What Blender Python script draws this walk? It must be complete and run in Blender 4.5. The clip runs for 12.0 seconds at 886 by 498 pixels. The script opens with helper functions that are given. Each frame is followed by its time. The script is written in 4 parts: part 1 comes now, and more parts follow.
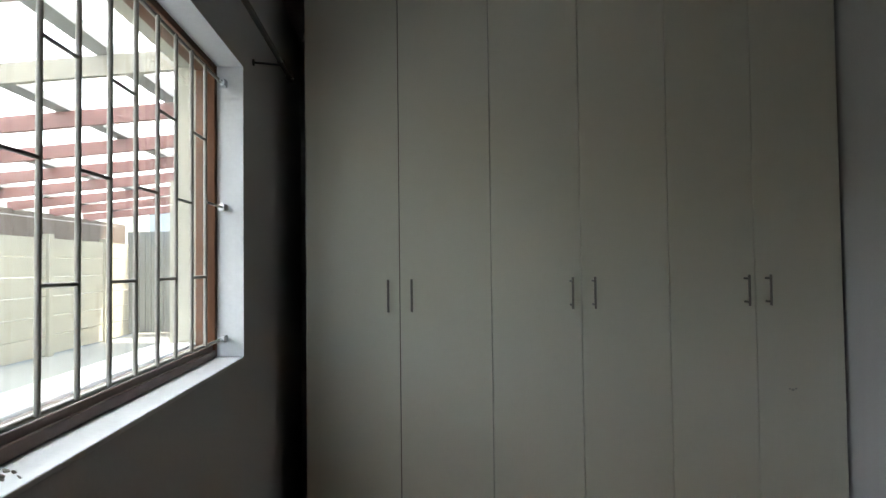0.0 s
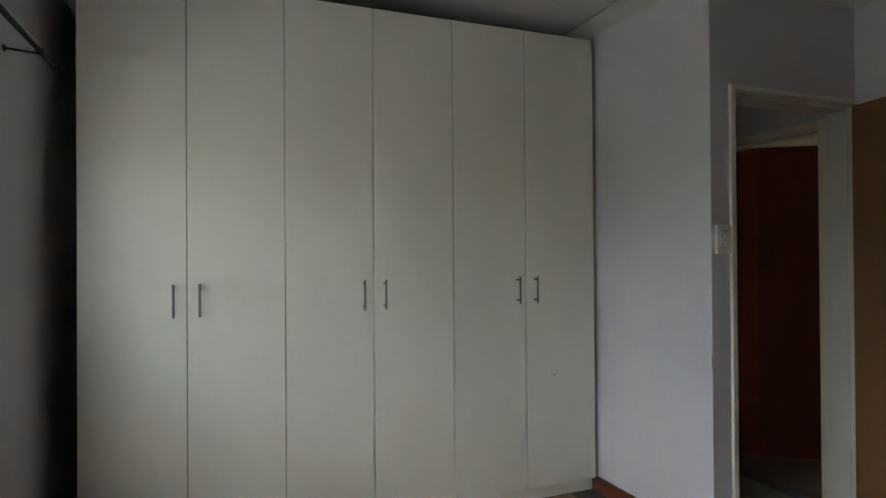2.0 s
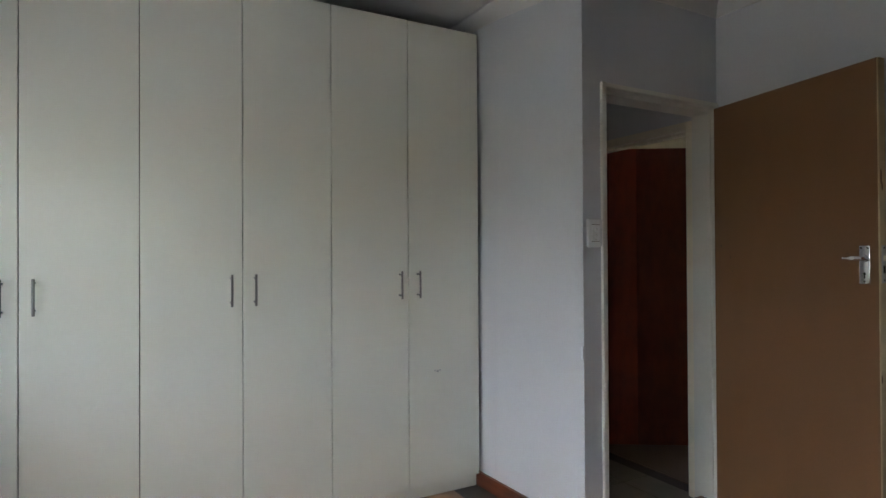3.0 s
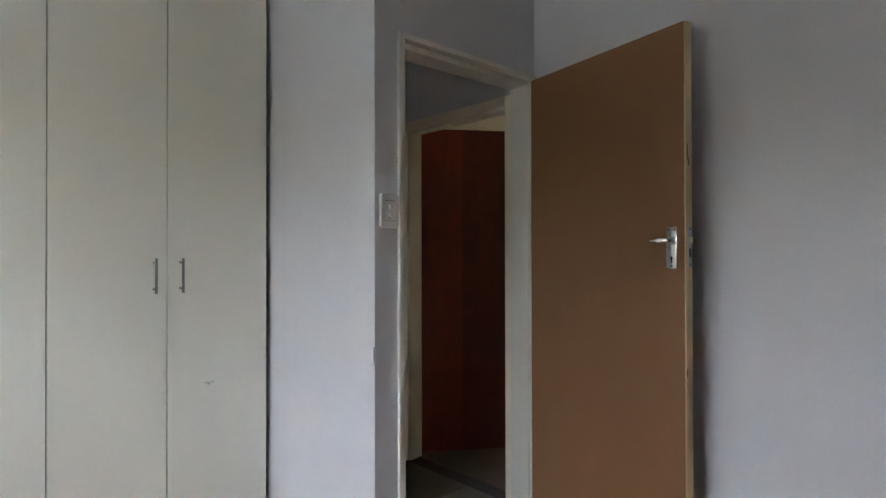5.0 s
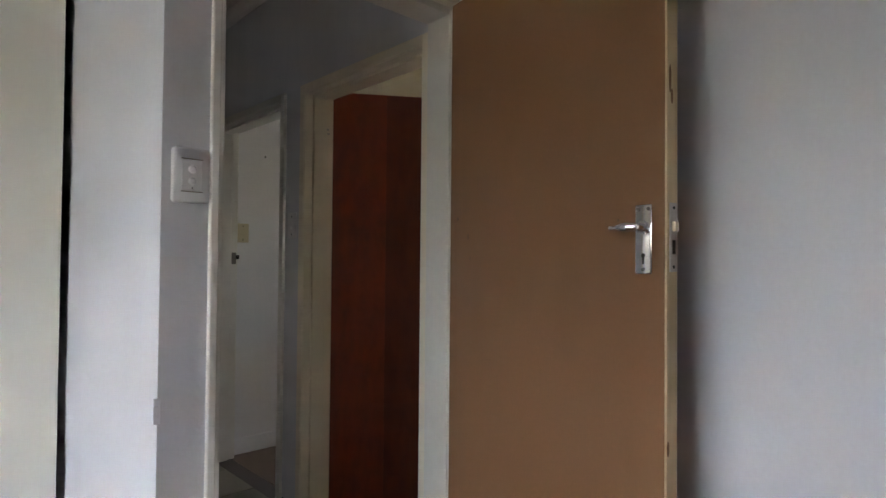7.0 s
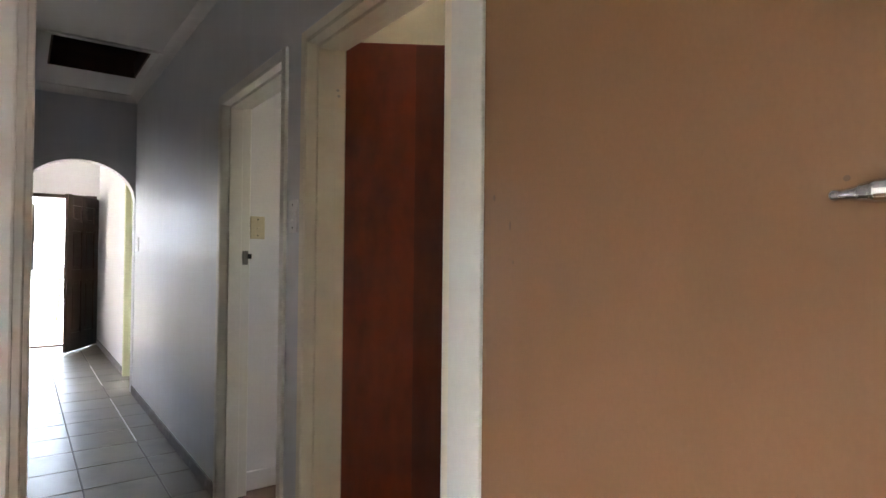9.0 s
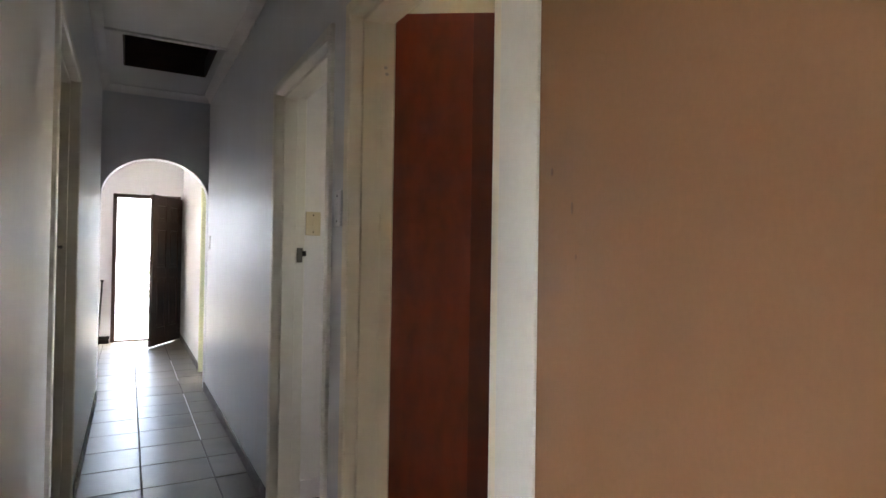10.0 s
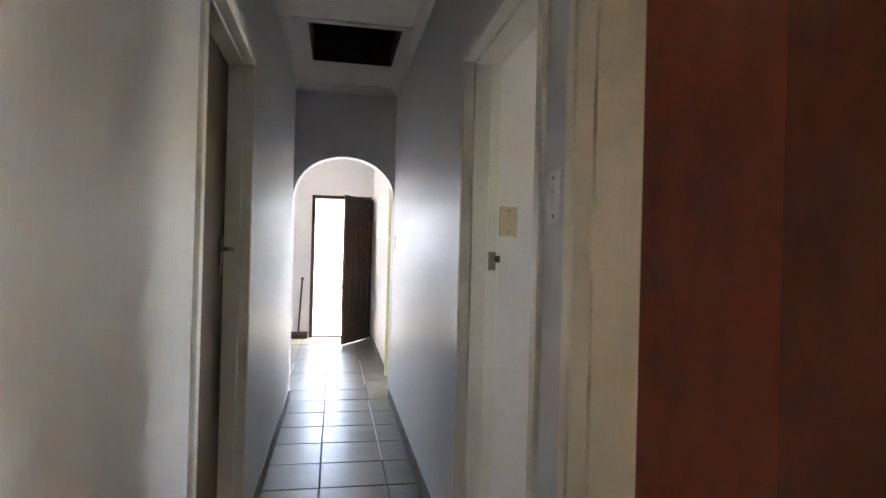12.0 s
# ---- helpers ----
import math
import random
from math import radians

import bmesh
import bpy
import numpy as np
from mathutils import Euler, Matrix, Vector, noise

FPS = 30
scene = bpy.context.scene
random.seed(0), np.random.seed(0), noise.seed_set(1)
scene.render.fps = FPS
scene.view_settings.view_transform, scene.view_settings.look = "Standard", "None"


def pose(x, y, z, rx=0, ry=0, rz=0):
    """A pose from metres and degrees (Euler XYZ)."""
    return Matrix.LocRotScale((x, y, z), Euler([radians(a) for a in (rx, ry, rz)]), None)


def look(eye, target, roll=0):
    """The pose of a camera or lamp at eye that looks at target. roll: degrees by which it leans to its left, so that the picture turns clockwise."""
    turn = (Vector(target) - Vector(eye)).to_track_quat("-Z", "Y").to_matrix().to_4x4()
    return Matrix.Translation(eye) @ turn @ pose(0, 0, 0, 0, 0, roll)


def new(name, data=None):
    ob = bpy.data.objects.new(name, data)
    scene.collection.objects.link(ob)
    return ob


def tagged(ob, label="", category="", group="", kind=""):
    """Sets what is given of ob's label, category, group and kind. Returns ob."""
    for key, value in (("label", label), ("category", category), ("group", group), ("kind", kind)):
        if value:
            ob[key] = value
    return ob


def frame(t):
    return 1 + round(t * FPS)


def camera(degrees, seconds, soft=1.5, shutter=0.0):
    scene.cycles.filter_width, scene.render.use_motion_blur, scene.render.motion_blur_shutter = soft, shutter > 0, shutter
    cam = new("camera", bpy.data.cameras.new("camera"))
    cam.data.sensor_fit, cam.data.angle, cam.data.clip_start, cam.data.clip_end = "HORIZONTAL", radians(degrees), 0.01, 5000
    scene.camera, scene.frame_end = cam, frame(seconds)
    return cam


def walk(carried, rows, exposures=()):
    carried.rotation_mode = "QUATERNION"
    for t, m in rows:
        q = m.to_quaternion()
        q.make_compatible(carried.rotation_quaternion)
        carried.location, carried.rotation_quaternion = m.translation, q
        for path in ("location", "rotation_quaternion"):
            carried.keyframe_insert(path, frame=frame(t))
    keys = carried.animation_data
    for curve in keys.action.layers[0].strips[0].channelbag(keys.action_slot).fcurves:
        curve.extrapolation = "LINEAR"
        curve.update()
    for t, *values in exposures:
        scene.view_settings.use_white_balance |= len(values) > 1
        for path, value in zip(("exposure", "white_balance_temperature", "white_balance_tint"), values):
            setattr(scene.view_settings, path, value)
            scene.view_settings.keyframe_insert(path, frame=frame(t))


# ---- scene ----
cam = camera(75.1, 12.0)
PATH = [
    (0, (0.401, 0.508, 1.281), (0.551, 2.502, 1.337), -0.7),
    (0.5, (0.442, 0.476, 1.312), (0.728, 2.455, 1.344), -0.6),
    (1, (0.455, 0.456, 1.323), (0.897, 2.406, 1.348), -0.4),
    (1.5, (0.461, 0.43, 1.334), (1.063, 2.337, 1.351), -0.4),
    (2, (0.557, 0.365, 1.345), (1.259, 2.237, 1.358), -0.4),
    (2.5, (0.639, 0.359, 1.325), (1.487, 2.17, 1.339), -0.4),
    (3, (0.749, 0.367, 1.308), (1.714, 2.118, 1.324), -0.3),
    (3.2, (0.814, 0.367, 1.293), (1.813, 2.099, 1.316), -0.5),
    (4.8, (1.172, 0.513, 1.247), (2.491, 2.017, 1.267), 0.1),
    (5, (1.277, 0.557, 1.241), (2.617, 2.042, 1.255), -0.1),
    (5.5, (1.518, 0.602, 1.219), (2.887, 2.06, 1.244), -0.0),
    (6, (1.71, 0.677, 1.216), (3.082, 2.132, 1.24), 0.1),
    (6.5, (1.895, 0.808, 1.208), (3.27, 2.26, 1.245), 0.6),
    (7, (2.066, 0.912, 1.211), (3.432, 2.372, 1.248), 0.5),
    (7.2, (2.135, 0.957, 1.211), (3.5, 2.418, 1.251), 0.6),
    (8.8, (2.556, 1.327, 1.232), (3.761, 2.925, 1.254), 0.5),
    (9, (2.603, 1.368, 1.225), (3.786, 2.981, 1.251), 0.6),
    (9.5, (2.716, 1.454, 1.217), (3.786, 3.144, 1.241), 0.7),
    (10, (2.8, 1.545, 1.214), (3.757, 3.301, 1.239), 0.9),
    (10.5, (2.835, 1.696, 1.223), (3.662, 3.516, 1.245), 1.0),
    (11, (2.861, 1.847, 1.235), (3.538, 3.728, 1.253), 1.1),
    (11.5, (2.893, 2.018, 1.247), (3.405, 3.951, 1.258), 1.3),
    (12, (2.929, 2.177, 1.238), (3.298, 4.142, 1.248), 1.5),
]
walk(cam, [(t, look(eye, target, roll)) for t, eye, target, roll in PATH],
     exposures=[(0.0, 2.92, 7300, 2), (1.5, 3.63, 7300, 5), (3.0, 4.22, 6900, 6), (5.0, 4.8, 6900, 8), (7.0, 5.28, 6950, 10), (9.0, 6.18, 7250, 13), (10.5, 6.1, 7200, 13), (11.4, 6.0, 7100, 13), (12.0, 6.3, 7050, 13)])
SKY, SUN = 0.15, 2.5

# ---------------------------------------------------------------- light
world = bpy.data.worlds.new("sky")
scene.world = world
world.use_nodes = True
wn = world.node_tree
sky = wn.nodes.new("ShaderNodeTexSky")
sky.sky_type, sky.sun_disc = "NISHITA", False
sky.sun_elevation, sky.sun_rotation = radians(57), radians(75)
sky.air_density, sky.dust_density = 1.0, 3.0
wn.nodes["Background"].inputs["Strength"].default_value = SKY
wn.links.new(sky.outputs[0], wn.nodes["Background"].inputs["Color"])
sun = new("sun", bpy.data.lights.new("sun", "SUN"))
sun.data.energy, sun.data.angle, sun.data.color = SUN, radians(0.6), (1.0, 0.95, 0.87)
# the sun stands over the far side of the house
sun.matrix_world = look((0, 0, 10), (-0.52, -0.14, 10 - 0.84))


# ---------------------------------------------------------------- materials
def mat(name, color, rough=0.5, metal=0.0, vary=0.06, scale=3.0, fine=60.0, bump=0.02, dirt=None, dirt_scale=1.2,
        dirt_amount=0.0, coat=0.0, stretch=(1, 1, 1), rand=0.0, spec=0.5, rough_vary=0.06, spread=False):
    """A painted or natural surface: base colour, cloudy variation at two scales, dirt patches, fine relief."""
    m = bpy.data.materials.new(name)
    m.use_nodes = True
    t = m.node_tree
    b = t.nodes["Principled BSDF"]
    co = t.nodes.new("ShaderNodeTexCoord")
    mp = t.nodes.new("ShaderNodeMapping")
    mp.inputs["Scale"].default_value = stretch
    if spread:                              # pieces laid side by side share one run of stains
        t.links.new(t.nodes.new("ShaderNodeNewGeometry").outputs["Position"], mp.inputs["Vector"])
    else:
        t.links.new(co.outputs["Object"], mp.inputs["Vector"])

    def noise_node(s, detail):
        n = t.nodes.new("ShaderNodeTexNoise")
        n.inputs["Scale"].default_value, n.inputs["Detail"].default_value = s, detail
        t.links.new(mp.outputs[0], n.inputs["Vector"])
        return n

    big, small = noise_node(scale, 4), noise_node(fine, 3)
    mixed = t.nodes.new("ShaderNodeMath")
    mixed.operation = "MULTIPLY_ADD"
    t.links.new(small.outputs["Fac"], mixed.inputs[0])
    mixed.inputs[1].default_value = 0.4
    half = t.nodes.new("ShaderNodeMath")
    half.operation = "MULTIPLY"
    half.inputs[1].default_value = 0.6
    t.links.new(big.outputs["Fac"], half.inputs[0])
    t.links.new(half.outputs[0], mixed.inputs[2])
    ramp = t.nodes.new("ShaderNodeValToRGB")
    e = ramp.color_ramp.elements
    e[0].position, e[1].position = 0.3, 0.7
    e[0].color = (*[max(0, c * (1 - vary * 1.6)) for c in color], 1)
    e[1].color = (*[min(1, c * (1 + vary)) for c in color], 1)
    t.links.new(mixed.outputs[0], ramp.inputs["Fac"])
    out = ramp.outputs["Color"]
    if dirt:
        dn = noise_node(dirt_scale, 6)
        dr = t.nodes.new("ShaderNodeValToRGB")
        dr.color_ramp.elements[0].position, dr.color_ramp.elements[1].position = 0.52, 0.75
        t.links.new(dn.outputs["Fac"], dr.inputs["Fac"])
        am = t.nodes.new("ShaderNodeMath")
        am.operation = "MULTIPLY"
        am.inputs[1].default_value = dirt_amount
        t.links.new(dr.outputs["Color"], am.inputs[0])
        mx = t.nodes.new("ShaderNodeMix")
        mx.data_type = "RGBA"
        t.links.new(am.outputs[0], mx.inputs["Factor"])
        t.links.new(out, mx.inputs["A"])
        mx.inputs["B"].default_value = (*dirt, 1)
        out = mx.outputs["Result"]
    if rand:
        oi = t.nodes.new("ShaderNodeObjectInfo")
        hs = t.nodes.new("ShaderNodeHueSaturation")
        rg = t.nodes.new("ShaderNodeMapRange")
        rg.inputs["To Min"].default_value, rg.inputs["To Max"].default_value = 1 - rand, 1 + rand
        t.links.new(oi.outputs["Random"], rg.inputs["Value"])
        t.links.new(rg.outputs[0], hs.inputs["Value"])
        t.links.new(out, hs.inputs["Color"])
        out = hs.outputs["Color"]
    t.links.new(out, b.inputs["Base Color"])
    rr = t.nodes.new("ShaderNodeMapRange")
    rr.inputs["To Min"].default_value, rr.inputs["To Max"].default_value = max(0.02, rough - rough_vary), min(1, rough + rough_vary)
    t.links.new(big.outputs["Fac"], rr.inputs["Value"])
    t.links.new(rr.outputs[0], b.inputs["Roughness"])
    b.inputs["Metallic"].default_value = metal
    b.inputs["Coat Weight"].default_value = coat
    b.inputs["Specular IOR Level"].default_value = spec
    if bump:
        bp = t.nodes.new("ShaderNodeBump")
        bp.inputs["Strength"].default_value, bp.inputs["Distance"].default_value = 1.0, bump * 0.1
        t.links.new(mixed.outputs[0], bp.inputs["Height"])
        t.links.new(bp.outputs[0], b.inputs["Normal"])
    return m


def wood(name, dark, light, rough=0.4, scale=6.0, along="Z", contrast=(0.3, 0.75), coat=0.0, spec=0.5, wave=3.0):
    """Stretched grain along one axis with slow colour drift."""
    m = bpy.data.materials.new(name)
    m.use_nodes = True
    t = m.node_tree
    b = t.nodes["Principled BSDF"]
    co = t.nodes.new("ShaderNodeTexCoord")
    mp = t.nodes.new("ShaderNodeMapping")
    mp.inputs["Scale"].default_value = {"X": (0.06, 1, 1), "Y": (1, 0.06, 1), "Z": (1, 1, 0.06)}[along]
    t.links.new(co.outputs["Object"], mp.inputs["Vector"])
    n1 = t.nodes.new("ShaderNodeTexNoise")
    n1.inputs["Scale"].default_value, n1.inputs["Detail"].default_value, n1.inputs["Distortion"].default_value = scale * 6, 6, 0.6
    n2 = t.nodes.new("ShaderNodeTexNoise")
    n2.inputs["Scale"].default_value, n2.inputs["Detail"].default_value = wave, 3
    t.links.new(mp.outputs[0], n1.inputs["Vector"])
    t.links.new(co.outputs["Object"], n2.inputs["Vector"])
    ad = t.nodes.new("ShaderNodeMath")
    ad.operation = "MULTIPLY_ADD"
    ad.inputs[1].default_value = 0.5
    hf = t.nodes.new("ShaderNodeMath")
    hf.operation = "MULTIPLY"
    hf.inputs[1].default_value = 0.5
    t.links.new(n2.outputs["Fac"], hf.inputs[0])
    t.links.new(n1.outputs["Fac"], ad.inputs[0])
    t.links.new(hf.outputs[0], ad.inputs[2])
    r = t.nodes.new("ShaderNodeValToRGB")
    r.color_ramp.elements[0].position, r.color_ramp.elements[1].position = contrast
    r.color_ramp.elements[0].color, r.color_ramp.elements[1].color = (*dark, 1), (*light, 1)
    t.links.new(ad.outputs[0], r.inputs["Fac"])
    t.links.new(r.outputs[0], b.inputs["Base Color"])
    b.inputs["Roughness"].default_value, b.inputs["Coat Weight"].default_value = rough, coat
    b.inputs["Specular IOR Level"].default_value = spec
    bp = t.nodes.new("ShaderNodeBump")
    bp.inputs["Strength"].default_value, bp.inputs["Distance"].default_value = 0.5, 0.0008
    t.links.new(n1.outputs["Fac"], bp.inputs["Height"])
    t.links.new(bp.outputs[0], b.inputs["Normal"])
    return m


def glass_mat(name, clear=0.9, tint=(1, 1, 1), dust=0.0):
    """Thin clear glass; dust: the share of light that a film of dust scatters."""
    m = bpy.data.materials.new(name)
    m.use_nodes = True
    t = m.node_tree
    t.nodes.remove(t.nodes["Principled BSDF"])
    out = t.nodes["Material Output"]
    tr, gl, fr, mx = (t.nodes.new(k) for k in ("ShaderNodeBsdfTransparent", "ShaderNodeBsdfGlossy", "ShaderNodeFresnel", "ShaderNodeMixShader"))
    tr.inputs["Color"].default_value = (*[clear * c for c in tint], 1)
    gl.inputs["Roughness"].default_value = 0.02
    fr.inputs["IOR"].default_value = 1.45
    t.links.new(fr.outputs[0], mx.inputs[0])
    tl, film = t.nodes.new("ShaderNodeBsdfTranslucent"), t.nodes.new("ShaderNodeMixShader")
    tl.inputs["Color"].default_value, film.inputs[0].default_value = (0.85, 0.85, 0.85, 1), dust
    t.links.new(tr.outputs[0], film.inputs[1])
    t.links.new(tl.outputs[0], film.inputs[2])
    t.links.new(film.outputs[0], mx.inputs[1])
    t.links.new(gl.outputs[0], mx.inputs[2])
    t.links.new(mx.outputs[0], out.inputs["Surface"])
    return m


def sheet_mat(name):
    """Translucent corrugated roof sheet: most daylight passes, some is scattered."""
    m = bpy.data.materials.new(name)
    m.use_nodes = True
    t = m.node_tree
    t.nodes.remove(t.nodes["Principled BSDF"])
    out = t.nodes["Material Output"]
    tr, tl, mx = (t.nodes.new(k) for k in ("ShaderNodeBsdfTransparent", "ShaderNodeBsdfTranslucent", "ShaderNodeMixShader"))
    tr.inputs["Color"].default_value = (0.88, 0.94, 1, 1)
    tl.inputs["Color"].default_value = (0.80, 0.87, 0.94, 1)
    mx.inputs[0].default_value = 0.94
    t.links.new(tr.outputs[0], mx.inputs[1])
    t.links.new(tl.outputs[0], mx.inputs[2])
    t.links.new(mx.outputs[0], out.inputs["Surface"])
    return m


M_WALL = mat("lilac_grey_wall_paint", (0.64, 0.645, 0.675), 0.45, vary=0.03, scale=2.0, fine=90, bump=0.012, dirt=None)
M_HALL = mat("satin_grey_hall_paint", (0.69, 0.70, 0.715), 0.42, vary=0.035, scale=7.0, fine=60, bump=0.016,
             stretch=(1, 1, 0.16), spec=0.5, rough_vary=0.06)
M_WHITE = mat("white_wall_paint", (0.78, 0.77, 0.77), 0.5, vary=0.03, scale=2.0, fine=70, bump=0.012, dirt=None)
M_CEIL = mat("ceiling_white", (0.72, 0.70, 0.69), 0.7, vary=0.02, scale=1.5, fine=50, bump=0.006)
M_SILL = mat("white_plaster_reveal", (0.78, 0.79, 0.83), 0.5, vary=0.04, scale=5, fine=80, bump=0.015, dirt=(0.5, 0.47, 0.44), dirt_amount=0.2)
M_MELAMINE = mat("white_melamine", (0.81, 0.80, 0.71), 0.34, vary=0.012, scale=1.5, fine=220, bump=0.0015, rough_vary=0.03, spec=1.0)
M_MELEDGE = mat("melamine_edge", (0.55, 0.54, 0.50), 0.5, vary=0.03, bump=0)
# dark brown standing in for shade in door gaps and switch grooves
M_GAPSHADE = mat("gap_shade_brown", (0.20, 0.17, 0.13), 0.6, vary=0.03, bump=0)
M_STEEL = mat("brushed_steel", (0.22, 0.21, 0.20), 0.30, metal=1.0, vary=0.05, fine=300, bump=0.001)
M_LOCK = mat("dull_zinc_plate", (0.52, 0.49, 0.46), 0.5, metal=0.3, vary=0.06, fine=200, bump=0.002)
M_BRASS = mat("dull_brass", (0.55, 0.47, 0.33), 0.4, metal=0.7, vary=0.06, bump=0.0)
M_CHROME = mat("polished_chrome", (0.78, 0.78, 0.80), 0.10, metal=1.0, vary=0.03, bump=0.0, rough_vary=0.04)
M_DARKMETAL = mat("black_metal", (0.02, 0.02, 0.02), 0.4, metal=0.4, vary=0.1, bump=0.004)
M_BAR = mat("grey_painted_bar", (0.36, 0.34, 0.31), 0.45, vary=0.12, scale=20, bump=0.01, dirt=(0.18, 0.13, 0.1), dirt_scale=30, dirt_amount=0.5)
M_FRAME = mat("cream_gloss_enamel", (0.85, 0.79, 0.66), 0.32, vary=0.03, scale=6, fine=60, bump=0.02, dirt=(0.55, 0.50, 0.40), dirt_scale=5, dirt_amount=0.18)
M_GREENCREAM = mat("pale_green_cream_enamel", (0.66, 0.70, 0.46), 0.35, vary=0.03, scale=6, bump=0.02)
M_BEDFRAME = mat("white_enamel_frame", (0.77, 0.755, 0.70), 0.33, vary=0.03, scale=6, fine=60, bump=0.02, dirt=(0.55, 0.51, 0.45), dirt_scale=6, dirt_amount=0.2)
M_HARDBOARD = mat("brown_hardboard", (0.232, 0.117, 0.055), 0.5, vary=0.05, scale=2.2, fine=160, bump=0.003, dirt=(0.188, 0.097, 0.043), dirt_scale=4, dirt_amount=0.6, stretch=(1, 1, 0.6), spec=0.3)
M_STAIN = mat("brown_stain", (0.15, 0.078, 0.038), 0.6, vary=0.15, scale=40, bump=0.002)
M_HALLDOOR = mat("dull_brown_door", (0.13, 0.092, 0.064), 0.5, vary=0.08, scale=3.0, fine=100, bump=0.006, dirt=(0.10, 0.07, 0.048), dirt_scale=4, dirt_amount=0.4, spec=0.3)
M_KNOT = wood("pine_knot", (0.12, 0.055, 0.02), (0.30, 0.16, 0.07), 0.6, 20)
M_PINE = wood("pine_edge", (0.48, 0.33, 0.17), (0.72, 0.58, 0.36), 0.55, 4)
M_REDWOOD = mat("red_brown_stained_door", (0.25, 0.039, 0.0100), 0.45, vary=0.32, scale=2.6, fine=22, bump=0.004, stretch=(1, 1, 0.45), dirt=(0.15, 0.026, 0.009), dirt_scale=3.0, dirt_amount=0.4)
M_REDDARK = mat("dark_red_brown_veneer", (0.165, 0.0275, 0.0085), 0.45, vary=0.3, scale=2.6, fine=22, bump=0.004, stretch=(1, 1, 0.45), dirt=(0.06, 0.012, 0.006), dirt_scale=2.2, dirt_amount=0.4)
M_DARKWOOD = wood("dark_brown_front_door", (0.03, 0.016, 0.012), (0.09, 0.045, 0.032), 0.35, 5)
M_WINWOOD = wood("varnished_window_wood", (0.075, 0.028, 0.012), (0.16, 0.062, 0.026), 0.45, 6, spec=0.25)
# rail wood in a lighter grey-brown that carries the daylight on its top
M_WINRAIL = wood("lightened_window_rail_wood", (0.075, 0.040, 0.030), (0.17, 0.105, 0.085), 0.5, 6, along="Y")
M_SKIRT = wood("red_brown_skirting", (0.08, 0.02, 0.01), (0.22, 0.06, 0.025), 0.35, 5, along="Y")
M_PARQUET = wood("brown_floor_boards", (0.20, 0.105, 0.055), (0.29, 0.155, 0.080), 0.35, 4, along="Y")
M_TILE = mat("terracotta_floor_tile", (0.155, 0.140, 0.108), 0.35, vary=0.08, scale=4, fine=40, bump=0.0006, dirt=(0.085, 0.08, 0.06), dirt_scale=3.2, dirt_amount=0.85,
             rand=0.08, rough_vary=0.012, spec=0.31, spread=True)
M_GROUT = mat("dark_grout", (0.085, 0.075, 0.068), 0.85, vary=0.15, fine=150, bump=0.02)
M_TILESKIRT = mat("grey_tile_skirting", (0.15, 0.14, 0.135), 0.6, vary=0.12, scale=6, bump=0.006, dirt=(0.34, 0.33, 0.32), dirt_scale=14, dirt_amount=0.5, spec=0.3)
M_CARPET = mat("brown_side_floor", (0.15, 0.095, 0.07), 0.5, vary=0.1, scale=5, bump=0.01)
M_PLASTIC = mat("white_plastic", (0.76, 0.76, 0.76), 0.35, vary=0.02, bump=0)
M_IVORY = mat("ivory_plastic", (0.60, 0.52, 0.36), 0.4, vary=0.04, bump=0)
M_BLACK = mat("dark_slot", (0.015, 0.013, 0.012), 0.7, vary=0.1, bump=0)
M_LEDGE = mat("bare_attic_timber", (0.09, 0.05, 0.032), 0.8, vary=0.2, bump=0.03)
M_PRECAST = mat("cream_precast_concrete", (0.33, 0.316, 0.258), 0.85, vary=0.06, scale=3, fine=50, bump=0.05, dirt=(0.27, 0.255, 0.21), dirt_amount=0.3)
M_GROUND = mat("pale_concrete_paving", (0.22, 0.226, 0.22), 0.85, vary=0.08, scale=1.5, fine=40, bump=0.04, dirt=(0.17, 0.174, 0.167), dirt_amount=0.4)
M_CREAM = mat("cream_outside_plaster", (0.40, 0.375, 0.295), 0.8, vary=0.05, bump=0.03)
M_BEAM = mat("cream_painted_beam", (0.27, 0.245, 0.20), 0.6, vary=0.06, bump=0.02)
M_PURLIN = mat("grey_painted_purlin", (0.24, 0.235, 0.225), 0.6, vary=0.06, bump=0.02)
M_REDBEAM = mat("red_brown_painted_beam", (0.19, 0.078, 0.068), 0.6, vary=0.08, bump=0.02)
M_BROWNWALL = mat("brown_boundary_boarding", (0.095, 0.072, 0.06), 0.8, vary=0.1, bump=0.04)
M_SHEET = sheet_mat("translucent_roof_sheet")
M_GLASS = glass_mat("window_glass", 0.93, dust=0.05)
M_GATE = mat("grey_green_gate_paint", (0.17, 0.175, 0.165), 0.6, vary=0.1, bump=0.02)
M_STREETWALL = mat("brightened_street_plaster", (0.52, 0.55, 0.565), 0.85, vary=0.05, bump=0.03)
M_CRUMB = mat("grey_brown_crumbs", (0.24, 0.22, 0.19), 0.9, vary=0.3, bump=0.02)
M_PALESTRIP = mat("pale_strip", (0.78, 0.77, 0.74), 0.4, vary=0.06, bump=0.01)
M_CREAMROOM = mat("cream_room_paint", (0.58, 0.54, 0.40), 0.6, vary=0.04, bump=0.012)
M_LEAF = mat("garden_leaf", (0.06, 0.11, 0.03), 0.6, vary=0.3, bump=0)


